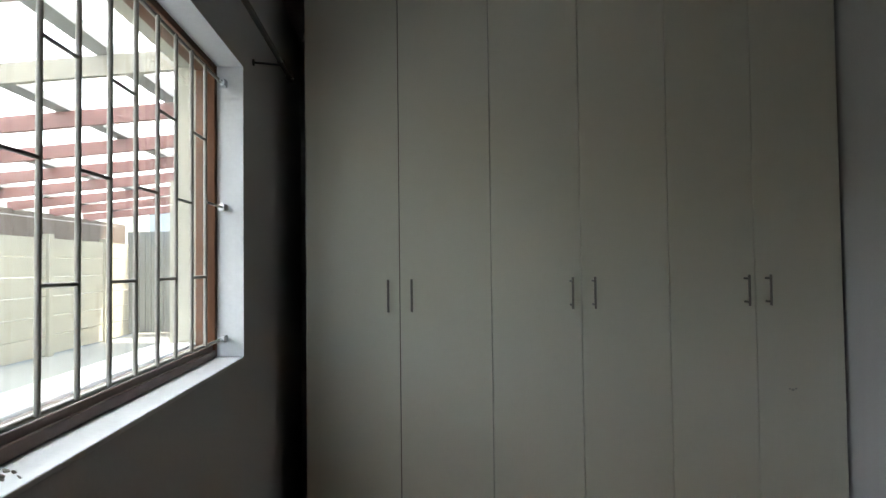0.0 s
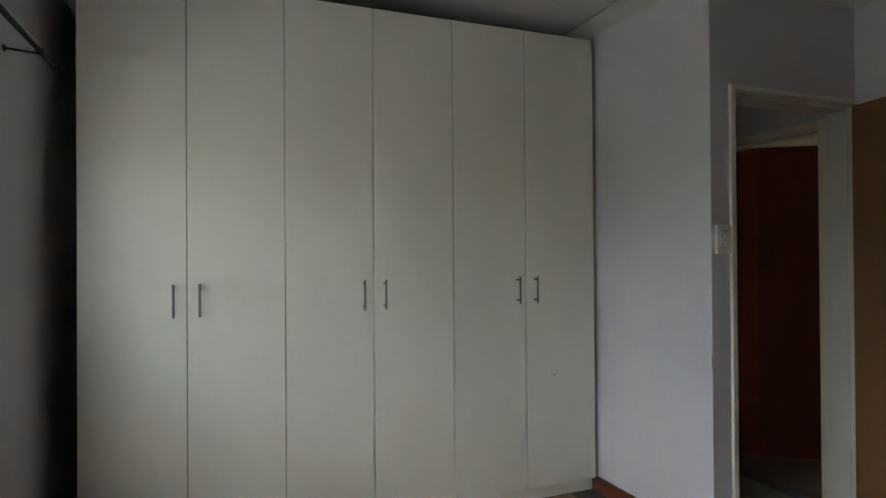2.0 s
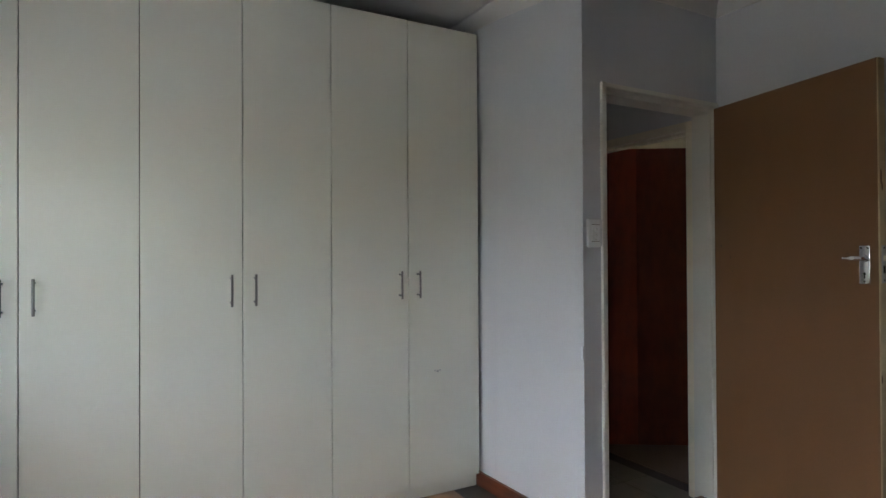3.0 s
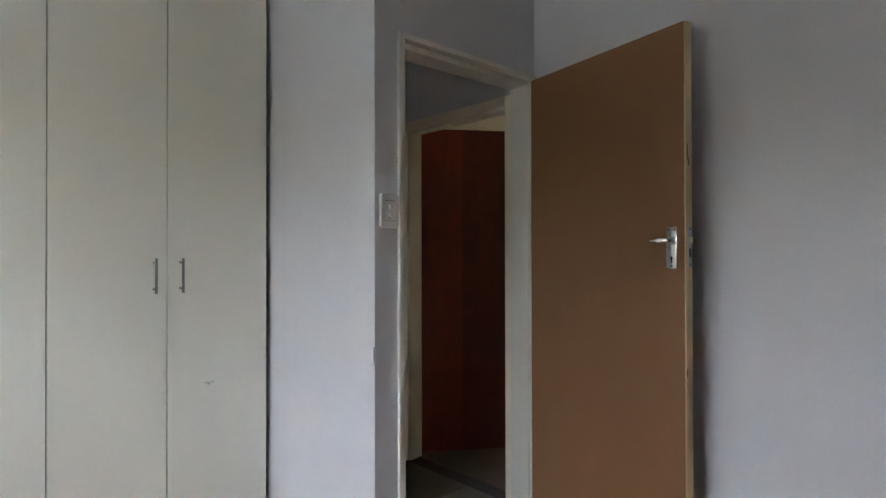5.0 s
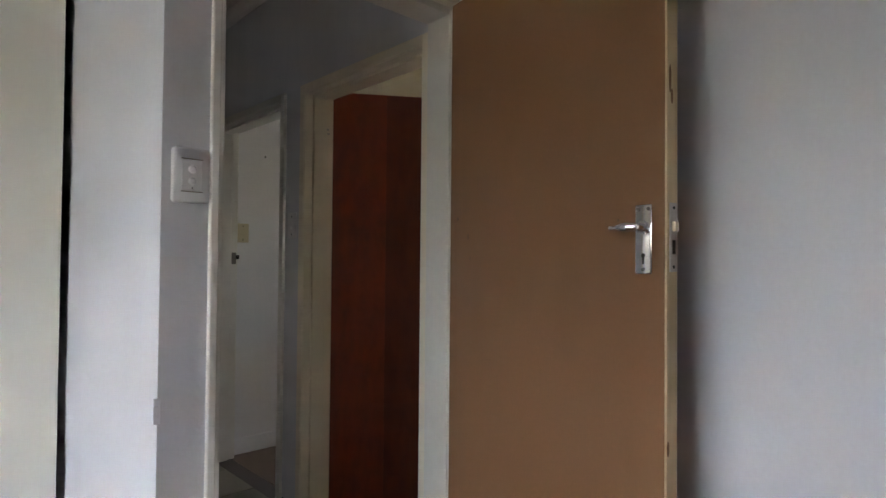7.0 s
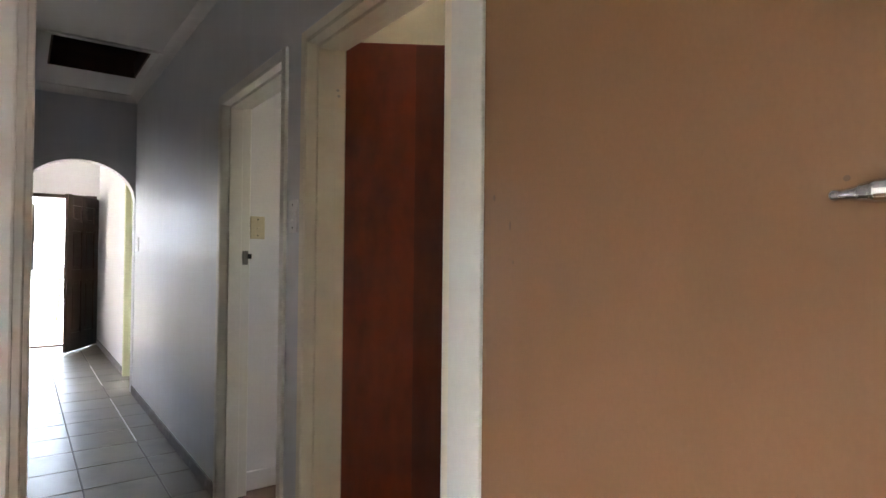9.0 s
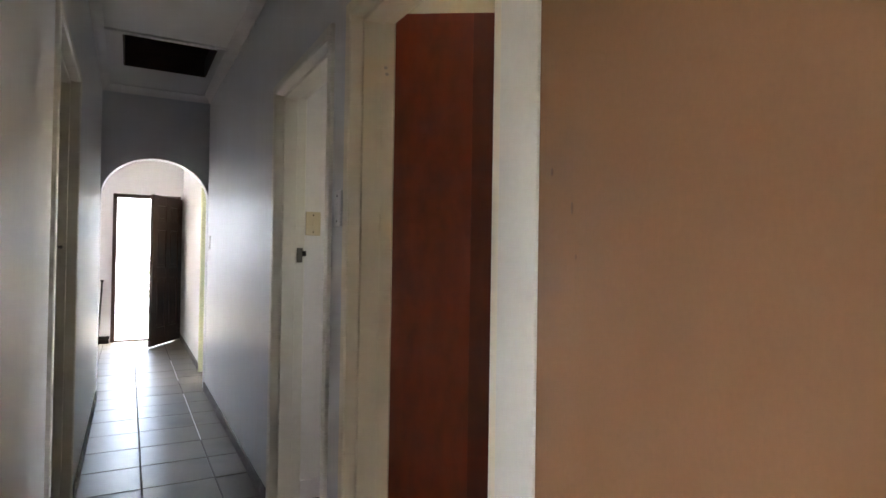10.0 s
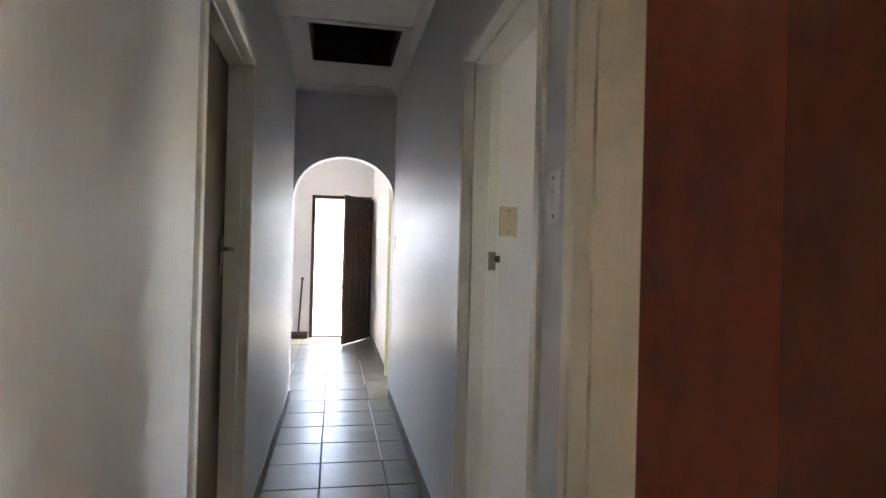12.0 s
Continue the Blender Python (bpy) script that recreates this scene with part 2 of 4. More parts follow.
# ---------------------------------------------------------------- mesh helpers
def box(bm, x0, x1, y0, y1, z0, z1, bevel=0.0, seg=2):
    m = Matrix.LocRotScale(((x0 + x1) / 2, (y0 + y1) / 2, (z0 + z1) / 2), None, (abs(x1 - x0), abs(y1 - y0), abs(z1 - z0)))
    r = bmesh.ops.create_cube(bm, size=1, matrix=m)
    if bevel:
        es = list({e for v in r["verts"] for e in v.link_edges})
        bmesh.ops.bevel(bm, geom=es, offset=bevel, segments=seg, profile=0.5, affect="EDGES")


def rod(bm, a, b, r, seg=12, r2=None):
    a, b = Vector(a), Vector(b)
    d = b - a
    m = Matrix.Translation((a + b) / 2) @ d.to_track_quat("Z", "Y").to_matrix().to_4x4()
    bmesh.ops.create_cone(bm, cap_ends=True, segments=seg, radius1=r, radius2=r if r2 is None else r2, depth=d.length, matrix=m)


def ball(bm, c, r, sx=1, sy=1, sz=1, seg=12):
    bmesh.ops.create_uvsphere(bm, u_segments=seg, v_segments=max(6, seg // 2), radius=r,
                              matrix=Matrix.LocRotScale(c, None, (sx, sy, sz)))


def sweep(bm, profile, axis, a, b, place):
    """A straight moulding: profile points (u, v), run along axis from a to b; place(u, v, w) gives xyz."""
    ring0 = [bm.verts.new(place(u, v, a)) for u, v in profile]
    ring1 = [bm.verts.new(place(u, v, b)) for u, v in profile]
    n = len(profile)
    for i in range(n):
        bm.faces.new((ring0[i], ring0[(i + 1) % n], ring1[(i + 1) % n], ring1[i]))
    bm.faces.new(ring0[::-1])
    bm.faces.new(ring1)
    bmesh.ops.recalc_face_normals(bm, faces=bm.faces[:])


def finish(name, bm, material, smooth=False):
    me = bpy.data.meshes.new(name)
    if len(bm.faces) > 1:
        bmesh.ops.recalc_face_normals(bm, faces=bm.faces[:])
    bm.to_mesh(me)
    bm.free()
    me.materials.append(material)
    if smooth:
        for p in me.polygons:
            p.use_smooth = True
        me.set_sharp_from_angle(angle=radians(40))
    return me


def part(name, bm, material, parent, label="", smooth=False):
    ob = new(name, finish(name, bm, material, smooth))
    ob.parent = parent
    if label:
        tagged(ob, label)
    return ob


def thing(name, at, label, category, group="", kind="", turn=0):
    ob = new(name)
    ob.empty_display_size = 0.1
    ob.matrix_world = pose(*at, 0, 0, turn)
    bpy.context.view_layer.update()
    return tagged(ob, label, category, group, kind)


def structure(name, bm, material, label, category="wall", smooth=False):
    ob = new(name, finish(name, bm, material, smooth))
    return tagged(ob, label, category, kind="structure")


def boxes(*rows, bevel=0.0):
    bm = bmesh.new()
    for r in rows:
        box(bm, *r, bevel=bevel)
    return bm


# ---------------------------------------------------------------- plan (metres)
ZC = 2.59                                  # ceiling
BED_Z = 0.05                               # bedroom floor
AX = 2.472                                 # wall beside the wardrobe
XW, XR = -0.122, 3.368                       # bedroom window wall, right wall
YB, YBACK = -1.6, 3.62                     # bedroom rear wall, wall behind the wardrobe
YD0, YD1 = 2.245, 2.388                      # doorway wall
HX0, HX1 = 2.584, 3.410                      # hall walls
YA0, YA1 = 7.03, 7.16                      # arch wall
YF = 10.38                                 # front wall
WIN_Y0, WIN_Y1, WIN_Z0, WIN_Z1 = 0.60, 2.485, 0.985, 1.962
D_X0, D_X1, D_Z = 2.615, 3.376, 2.024      # bedroom doorway, clear
A_Y0, A_Y1 = 2.455, 3.268                   # doorway to the side room
B_Y0, B_Y1 = 3.51, 4.325                    # doorway to the washroom
L_Y0, L_Y1 = 3.745, 4.59                    # closed doorway in the other hall wall
LOB_X0 = 0.9                               # lobby, far side

# ---------------------------------------------------------------- structure
structure("floor_bedroom", boxes((XW - 0.05, XR + 0.05, YB - 0.05, YD1 - 0.06, -0.1, BED_Z - 0.012), (XW - 0.05, 2.5, YD1 - 0.06, YBACK + 0.05, -0.1, BED_Z - 0.012)),
          M_GROUT, "brown boarded bedroom floor", "floor")
structure("floor_hall", boxes((2.3, HX1 + 0.126, YD1 - 0.06, YF + 0.25, -0.12, -0.005), (LOB_X0, 2.3, YA0, YF + 0.25, -0.12, -0.005)), M_GROUT,
          "terracotta tiled hall floor with dark joints", "floor")
structure("floor_side_room", boxes((HX1 + 0.126, 7.0, YD1 - 0.06, 3.40, -0.12, 0.0)), M_CARPET, "dull brown side room floor", "floor")
structure("floor_washroom", boxes((HX1 + 0.126, 6.0, 3.40, 6.2, -0.12, 0.0)), M_CARPET, "dull brown washroom floor", "floor")
structure("floor_lounge", boxes((HX1 + 0.126, 7.0, 6.2, YF + 0.25, -0.12, 0.0)), M_CARPET, "dull brown lounge floor", "floor")

# bedroom walls
structure("wall_window", boxes((XW - 0.20, XW, YB - 0.2, WIN_Y0, 0, ZC), (XW - 0.20, XW, WIN_Y1, YBACK, 0, ZC),
                               (XW - 0.20, XW, WIN_Y0, WIN_Y1, 0, WIN_Z0 - 0.012), (XW - 0.20, XW, WIN_Y0, WIN_Y1, WIN_Z1, ZC)), M_WALL,
          "lilac grey painted bedroom wall with a window opening")
structure("wall_rear", boxes((XW, XR, YB - 0.2, YB, 0, ZC)), M_WALL, "plain lilac grey bedroom wall")
structure("wall_behind_wardrobe", boxes((XW - 0.20, AX, YBACK, YBACK + 0.15, 0, ZC)), M_WALL, "plain wall behind the wardrobe")
structure("wall_right", boxes((XR, XR + 0.15, YB - 0.2, YD0, 0, ZC)), M_WALL, "plain lilac grey bedroom wall beside the door")
structure("wall_doorway", boxes((AX, D_X0 - 0.04, YD0, YD1, 0, ZC), (D_X1 + 0.04, XR + 0.15, YD0, YD1, 0, ZC), (D_X0 - 0.04, D_X1 + 0.04, YD0, YD1, D_Z + 0.03, ZC)),
          M_WALL, "lilac grey bedroom wall with a doorway")
# hall walls
AX2 = 2.441                                # the same wall beside the wardrobe's front: it runs a little askew


def prism(*corners, z0=0.0, z1=ZC):
    """An upright block over a ground plan of corners (x, y)."""
    bm = bmesh.new()
    lo, hi = ([bm.verts.new((x, y, z)) for x, y in corners] for z in (z0, z1))
    n = len(corners)
    bm.faces.new(lo[::-1])
    bm.faces.new(hi)
    for i in range(n):
        bm.faces.new((lo[i], lo[(i + 1) % n], hi[(i + 1) % n], hi[i]))
    return bm


structure("wall_alcove", prism((AX, YD0 + 0.0005), (AX + 0.002, YD1), (2.530, YD1), (2.530, YBACK), (AX2, YBACK), (AX2, 3.02)), M_WALL, "plain lilac grey wall beside the wardrobe")
structure("wall_hall_west", boxes((2.531, HX0, YD1, L_Y0 - 0.03, 0, ZC), (AX, HX0, L_Y1 + 0.03, YA0, 0, ZC), (AX, HX0, L_Y0 - 0.03, L_Y1 + 0.03, 2.00, ZC)), M_HALL,
          "satin grey hall wall with a closed doorway")
structure("wall_hall_east", boxes((HX1, HX1 + 0.126, YD1, A_Y0 - 0.03, 0, ZC), (HX1, HX1 + 0.126, A_Y1 + 0.03, B_Y0 - 0.03, 0, ZC), (HX1, HX1 + 0.126, B_Y1 + 0.03, YA0, 0, ZC),
                                  (HX1, HX1 + 0.126, A_Y0 - 0.03, A_Y1 + 0.03, 2.00, ZC), (HX1, HX1 + 0.126, B_Y0 - 0.03, B_Y1 + 0.03, 2.00, ZC)), M_HALL,
          "satin grey hall wall with two doorways")


def arch_wall():
    bm = bmesh.new()
    cx, a, b, zs = (HX0 + HX1) / 2, (HX1 - HX0) / 2 - 0.004, 0.337, 1.668
    n = 28
    pts = [(cx + a * math.cos(math.pi * i / n), zs + b * math.sin(math.pi * i / n)) for i in range(n + 1)]
    for y in (YA0, YA1):
        lo = [bm.verts.new((x, y, z)) for x, z in pts]
        hi = [bm.verts.new((x, y, ZC)) for x, z in pts]
        for i in range(n):
            bm.faces.new((lo[i], lo[i + 1], hi[i + 1], hi[i]))
    bm.verts.ensure_lookup_table()
    k = 2 * (n + 1)
    for i in range(n):
        bm.faces.new((bm.verts[i], bm.verts[i + 1], bm.verts[k + i + 1], bm.verts[k + i]))
    # sides of the arch wall beyond the hall's width
    box(bm, LOB_X0 - 0.15, HX0 + 0.004, YA0 + 0.002, YA1, 0, ZC)
    box(bm, HX1 - 0.004, HX1 + 0.126, YA0 + 0.002, YA1, 0, ZC)
    return bm


structure("wall_arch", arch_wall(), M_WALL, "lilac grey wall with a rounded arch opening")
LW_Y0, LW_Y1 = 7.20, 7.86                  # doorway in the lobby's side wall
LX = 3.455
structure("wall_lobby_east", boxes((LX, LX + 0.14, LW_Y1 + 0.02, YF, 0, ZC), (LX, LX + 0.14, YA1, LW_Y1 + 0.02, 2.06, ZC)), M_WHITE, "white lobby wall with a doorway")
structure("wall_lobby_west", boxes((LOB_X0 - 0.15, LOB_X0, YA1, YF, 0, ZC)), M_WHITE, "plain white lobby wall")
FD_X0, FD_X1, FD_Z = 2.605, 3.425, 1.984
# the opening from x 1.3 to 2.0 is unseen, added to light the lobby
structure("wall_front", boxes((LOB_X0 - 0.15, 1.3, YF, YF + 0.22, 0, ZC), (1.3, 2.0, YF, YF + 0.22, 0, 1.15), (1.3, 2.0, YF, YF + 0.22, 2.0, ZC), (2.0, FD_X0, YF, YF + 0.22, 0, ZC),
                              (FD_X1, 7.0, YF, YF + 0.22, 0, ZC), (FD_X0, FD_X1, YF, YF + 0.22, FD_Z, ZC)), M_WHITE, "white front wall with the entrance and an unseen opening for light")
# side rooms, closed by plain unseen walls; openings added to let in daylight
structure("wall_side_room_north", boxes((HX1 + 0.126, 7.0, 3.40, 3.46, 0, ZC)), M_CREAMROOM, "plain side room wall")
structure("wall_side_room_south", boxes((XR + 0.15, 7.0, YD0, YD1, 0, ZC)), M_CREAMROOM, "plain side room wall")
structure("wall_washroom_north", boxes((HX1 + 0.126, 6.0, 4.388, 4.50, 0, ZC)), M_WHITE, "plain white washroom wall")
structure("wall_lounge_south", boxes((HX1 + 0.126, 7.0, 6.2, 6.3, 0, ZC)), M_WHITE, "plain lounge wall")
structure("wall_outer_east", boxes((7.0, 7.2, YD0, 2.6, 0, ZC), (7.0, 7.2, 3.3, 3.5, 0, ZC), (7.0, 7.2, 2.6, 3.3, 0, 1.2), (7.0, 7.2, 2.6, 3.3, 1.85, ZC),
                                   (6.0, 6.2, 3.46, 3.55, 0, ZC), (6.0, 6.2, 4.25, 4.388, 0, ZC), (6.0, 6.2, 3.55, 4.25, 0, 1.5), (6.0, 6.2, 3.55, 4.25, 1.85, ZC),
                                   (7.0, 7.2, 6.2, 7.1, 0, ZC), (7.0, 7.2, 8.9, YF + 0.22, 0, ZC), (7.0, 7.2, 7.1, 8.9, 0, 0.9), (7.0, 7.2, 7.1, 8.9, 2.0, ZC)), M_WHITE,
          "unseen outer wall with openings added for daylight")
structure("wall_west_room", boxes((1.2, AX, YBACK + 0.9, YBACK + 1.0, 0, ZC), (1.2, 1.3, YBACK + 1.0, YA0, 0, ZC)), M_WHITE, "plain wall of the closed room")

# ceilings
H_X0, H_X1, H_Y0, H_Y1 = 2.738, 3.303, 5.68, 6.41      # hatch opening
structure("ceiling_bedroom", boxes((XW - 0.20, XR + 0.15, YB - 0.2, YD0, ZC, ZC + 0.05), (XW - 0.20, AX, YD0, YBACK + 0.15, ZC, ZC + 0.05)), M_CEIL, "white bedroom ceiling board", "ceiling")
structure("ceiling_hall", boxes((AX, HX1 + 0.126, YD0, H_Y0, ZC, ZC + 0.05), (AX, H_X0, H_Y0, H_Y1, ZC, ZC + 0.05), (H_X1, HX1 + 0.126, H_Y0, H_Y1, ZC, ZC + 0.05),
                                (AX, HX1 + 0.126, H_Y1, YA0, ZC, ZC + 0.05)), M_CEIL, "grey-white hall ceiling with an open hatch", "ceiling")
structure("ceiling_lobby", boxes((LOB_X0 - 0.15, HX1 + 0.126, YA0, YF + 0.22, ZC, ZC + 0.05)), M_CEIL, "white lobby ceiling", "ceiling")
structure("ceiling_side_rooms", boxes((HX1 + 0.126, 7.2, YD0, YF + 0.22, ZC, ZC + 0.05), (1.2, AX, YBACK + 0.15, YA0, ZC, ZC + 0.05)), M_CEIL, "white side room ceiling", "ceiling")
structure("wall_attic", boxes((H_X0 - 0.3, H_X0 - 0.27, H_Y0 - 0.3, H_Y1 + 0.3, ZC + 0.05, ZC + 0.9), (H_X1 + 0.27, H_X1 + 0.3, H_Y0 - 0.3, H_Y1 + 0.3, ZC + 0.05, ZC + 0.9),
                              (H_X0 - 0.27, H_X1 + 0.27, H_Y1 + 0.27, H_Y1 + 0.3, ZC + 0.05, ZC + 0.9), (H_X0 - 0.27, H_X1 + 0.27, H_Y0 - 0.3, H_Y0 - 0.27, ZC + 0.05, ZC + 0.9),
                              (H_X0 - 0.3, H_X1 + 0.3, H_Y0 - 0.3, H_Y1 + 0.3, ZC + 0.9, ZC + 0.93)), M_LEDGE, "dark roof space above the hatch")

# cornices
COVE = [(0, 0), (0, 0.10), (0.010, 0.10), (0.014, 0.088), (0.024, 0.064), (0.042, 0.042), (0.064, 0.024), (0.088, 0.014), (0.10, 0.010), (0.10, 0)]
SMALL = [(u * 0.55, v * 0.55) for u, v in COVE]


def cornice(name, runs, profile):
    bm = bmesh.new()
    for wall, at, a, b, side in runs:
        if wall == "x":
            sweep(bm, profile, "y", a, b, lambda u, v, w, at=at, side=side: (at + side * u, w, ZC - 0.001 - v))
        else:
            sweep(bm, profile, "x", a, b, lambda u, v, w, at=at, side=side: (w, at + side * u, ZC - 0.001 - v))
    return structure(name, bm, M_CEIL, "white coved plaster cornice", "cornice", smooth=True)


cornice("cornice_bedroom", [("x", AX - 0.001, YD0, YBACK, -1), ("y", YD0 - 0.001, AX - 0.001, XR - 0.001, -1), ("x", XR - 0.001, YB, YD0 - 0.002, -1), ("x", XW + 0.001, YB, YBACK, 1),
                            ("y", YB + 0.001, XW, XR, 1), ("y", YBACK - 0.001, XW, AX - 0.001, -1)], COVE)
cornice("cornice_hall", [("x", HX1 - 0.001, YD1, YA0, -1), ("x", HX0 + 0.001, YD1, YA0, 1), ("y", YA0 - 0.001, HX0, HX1, -1), ("y", YD1 + 0.001, HX0, HX1, 1)], SMALL)

# skirtings
def skirting(name, rows, material, label):
    bm = bmesh.new()
    for r in rows:
        box(bm, *r, bevel=0.004, seg=1)
    return structure(name, bm, material, label, "skirting")


skirting("baseboard_bedroom", [(AX - 0.018, 2.572, YD0 - 0.018, YD0 - 0.001, BED_Z, BED_Z + 0.075),
                               (XR - 0.018, XR - 0.001, YB, YD0 - 0.1, BED_Z, BED_Z + 0.075), (XW + 0.001, XW + 0.018, YB, 2.98, BED_Z, BED_Z + 0.075)], M_SKIRT, "red-brown varnished timber skirting")
structure("baseboard_alcove", prism((AX - 0.018, YD0 - 0.018), (AX - 0.001, YD0 - 0.018), (AX - 0.001, YD0), (AX2 - 0.001, 3.02), (AX2 - 0.001, 3.30), (AX2 - 0.018, 3.30), (AX2 - 0.018, 3.02), z0=BED_Z, z1=BED_Z + 0.075),
          M_SKIRT, "red-brown varnished timber skirting beside the wardrobe", "skirting")
skirting("baseboard_hall_east", [(HX1 - 0.012, HX1 - 0.001, B_Y1 + 0.06, YA0 - 0.001, 0, 0.075)], M_TILESKIRT, "grey tile skirting along the hall wall")
skirting("baseboard_hall_between", [(HX1 - 0.012, HX1 - 0.001, A_Y1 + 0.06, B_Y0 - 0.06, 0, 0.075)], M_TILESKIRT, "grey tile skirting between two door frames")
skirting("baseboard_hall_west", [(HX0 + 0.001, HX0 + 0.012, L_Y1 + 0.06, YA0 - 0.001, 0, 0.075), (HX0 + 0.001, HX0 + 0.012, YD1, L_Y0 - 0.06, 0, 0.075)], M_TILESKIRT, "grey tile skirting along the hall wall")
skirting("baseboard_lobby", [(LX - 0.012, LX - 0.001, LW_Y1 + 0.06, YF - 0.02, 0, 0.075), (LOB_X0, FD_X0 - 0.05, YF - 0.012, YF - 0.001, 0, 0.075)], M_TILESKIRT, "dark tile skirting in the lobby")
skirting("baseboard_washroom", [(HX1 + 0.15, 5.9, 4.374, 4.387, 0, 0.1)], M_WHITE, "white washroom skirting")


# ---------------------------------------------------------------- door frames (pressed steel)
def door_frame(name, axis, face0, face1, a0, a1, top, material, label, z0=0.0):
    """Pressed steel frame round an opening from a0 to a1 in a wall between face0 and face1. axis: the way the wall runs."""
    bm = bmesh.new()

    def put(u0, u1, w0, w1, zz0, zz1, bevel=0.003):
        if axis == "x":
            box(bm, u0, u1, w0, w1, zz0, zz1, bevel=bevel, seg=2)
        else:
            box(bm, w0, w1, u0, u1, zz0, zz1, bevel=bevel, seg=2)

    lip, reach = 0.012, 0.045
    mid = (face0 + face1) / 2
    for u0, u1, out in ((a0 - 0.03, a0, -1), (a1, a1 + 0.03, 1)):
        put(u0, u1, face0 - lip, face1 + lip, z0, top + 0.03)
        e0, e1 = (a0 - reach, a0 - 0.006) if out < 0 else (a1 + 0.006, a1 + reach)
        put(e0, e1, face0 - lip - 0.003, face0 + 0.004, z0, top + reach, bevel=0.004)
        put(e0, e1, face1 - 0.004, face1 + lip + 0.003, z0, top + reach, bevel=0.004)
        s0, s1 = (a0 - 0.004, a0 + 0.012) if out < 0 else (a1 - 0.012, a1 + 0.004)
        put(s0, s1, mid - 0.035, mid + 0.03, z0, top + 0.004, bevel=0.003)
    put(a0 + 0.0005, a1 - 0.0005, face0 - lip, face1 + lip, top, top + 0.03)
    put(a0 - 0.006, a1 + 0.006, face0 - lip - 0.0025, face0 + 0.004, top + 0.006, top + reach, bevel=0.004)
    put(a0 - 0.006, a1 + 0.006, face1 - 0.004, face1 + lip + 0.0025, top + 0.006, top + reach, bevel=0.004)
    put(a0 + 0.002, a1 - 0.002, mid - 0.035, mid + 0.03, top - 0.012, top + 0.004, bevel=0.003)
    return structure(name, bm, material, label, "door frame")



def rebated_frame():
    """The bedroom frame: thin face strips on the room side, a shallow rebate for the leaf, then the jamb."""
    bm = bmesh.new()
    yr = YD0 + 0.046
    top = D_Z + 0.014
    for side, x in ((-1, D_X0), (1, D_X1)):
        box(bm, x, x + side * 0.04, yr, YD1 + 0.012, 0, D_Z + 0.03, bevel=0.003)
        box(bm, x + side * 0.008, x + side * 0.036, YD0 - 0.004, yr + 0.001, 0, top + 0.002, bevel=0.002)
        box(bm, x + side * (0.018 if side < 0 else 0.038), x + side * (0.040 if side < 0 else 0.08), YD0 - 0.012, YD0 + 0.004, 0, top + 0.022, bevel=0.004)
        box(bm, x + side * 0.009, x + side * 0.034, YD0 - 0.009, YD0 + 0.012, 0, top + 0.003, bevel=0.002)
        box(bm, x + side * 0.006, x + side * 0.045, YD1 - 0.004, YD1 + 0.015, 0, D_Z + 0.045, bevel=0.004)
    box(bm, D_X0 + 0.0005, D_X1 - 0.0005, yr, YD1 + 0.012, D_Z, D_Z + 0.03, bevel=0.003)
    box(bm, D_X0 - 0.018, D_X1, YD0 - 0.010, YD0 + 0.03, top, top + 0.0215, bevel=0.004)
    box(bm, D_X0 - 0.006, D_X1 + 0.006, YD1 - 0.004, YD1 + 0.0145, D_Z + 0.006, D_Z + 0.045, bevel=0.004)
    return structure("frame_bedroom_door", bm, M_BEDFRAME, "white painted steel door frame, chipped", "door frame")


rebated_frame()
door_frame("frame_side_room_door", "y", HX1, HX1 + 0.126, A_Y0, A_Y1, 1.967, M_FRAME, "cream painted steel door frame")
door_frame("frame_washroom_door", "y", HX1, HX1 + 0.126, B_Y0, B_Y1, 1.967, M_BEDFRAME, "white painted steel door frame")
door_frame("frame_closed_door", "y", AX, HX0, L_Y0, L_Y1, 1.967, M_BEDFRAME, "white painted steel door frame")
door_frame("frame_lounge_door", "y", LX, LX + 0.14, LW_Y0, LW_Y1, 2.02, M_GREENCREAM, "pale green-cream painted door frame in the lobby")


# ---------------------------------------------------------------- wardrobe units
W_Y, W_TOP, W_BOT = 3.0, 2.492, 0.124


def bar_handle(parent, x, y, z0, z1):
    bm = bmesh.new()
    rod(bm, (x, y - 0.036, z0), (x, y - 0.036, z1), 0.0052, 14)
    for z in (z0 + 0.017, z1 - 0.017):
        rod(bm, (x, y - 0.036, z), (x, y + 0.001, z), 0.0050, 10)
    return part("handle", bm, M_STEEL, parent, "brushed steel bar handle", smooth=True)


def wardrobe_unit(x0, w1):
    """Two doors; w1: the unit's width, its second door taking what the first leaves."""
    w = thing("wardrobe", (x0, W_Y, BED_Z), "tall white melamine built-in wardrobe with two closed doors", "wardrobe", "wardrobe row along the wall")
    part("body", boxes((0.001, w1 - 0.001, 0.020, 0.60, W_BOT - BED_Z, W_TOP - BED_Z)), M_GAPSHADE, w)
    part("plinth", boxes((0.001, w1 - 0.001, 0.035, 0.055, 0, W_BOT - BED_Z - 0.001)), M_MELAMINE, w)
    for a, b, h in ((0.0, 0.4, 0.35), (0.4, w1, 0.45)):
        d = part("door", boxes((a + 0.0020, b - 0.0020, 0.0, 0.0175, W_BOT - BED_Z, W_TOP - BED_Z), bevel=0.0012), M_MELAMINE, w)
        bar_handle(d, h, 0.0, 1.084 - BED_Z, 1.222 - BED_Z)
    return w


for x0, w1 in ((0.0, 0.799), (0.799, 0.801), (1.60, 0.819)):
    wardrobe_unit(x0, w1)

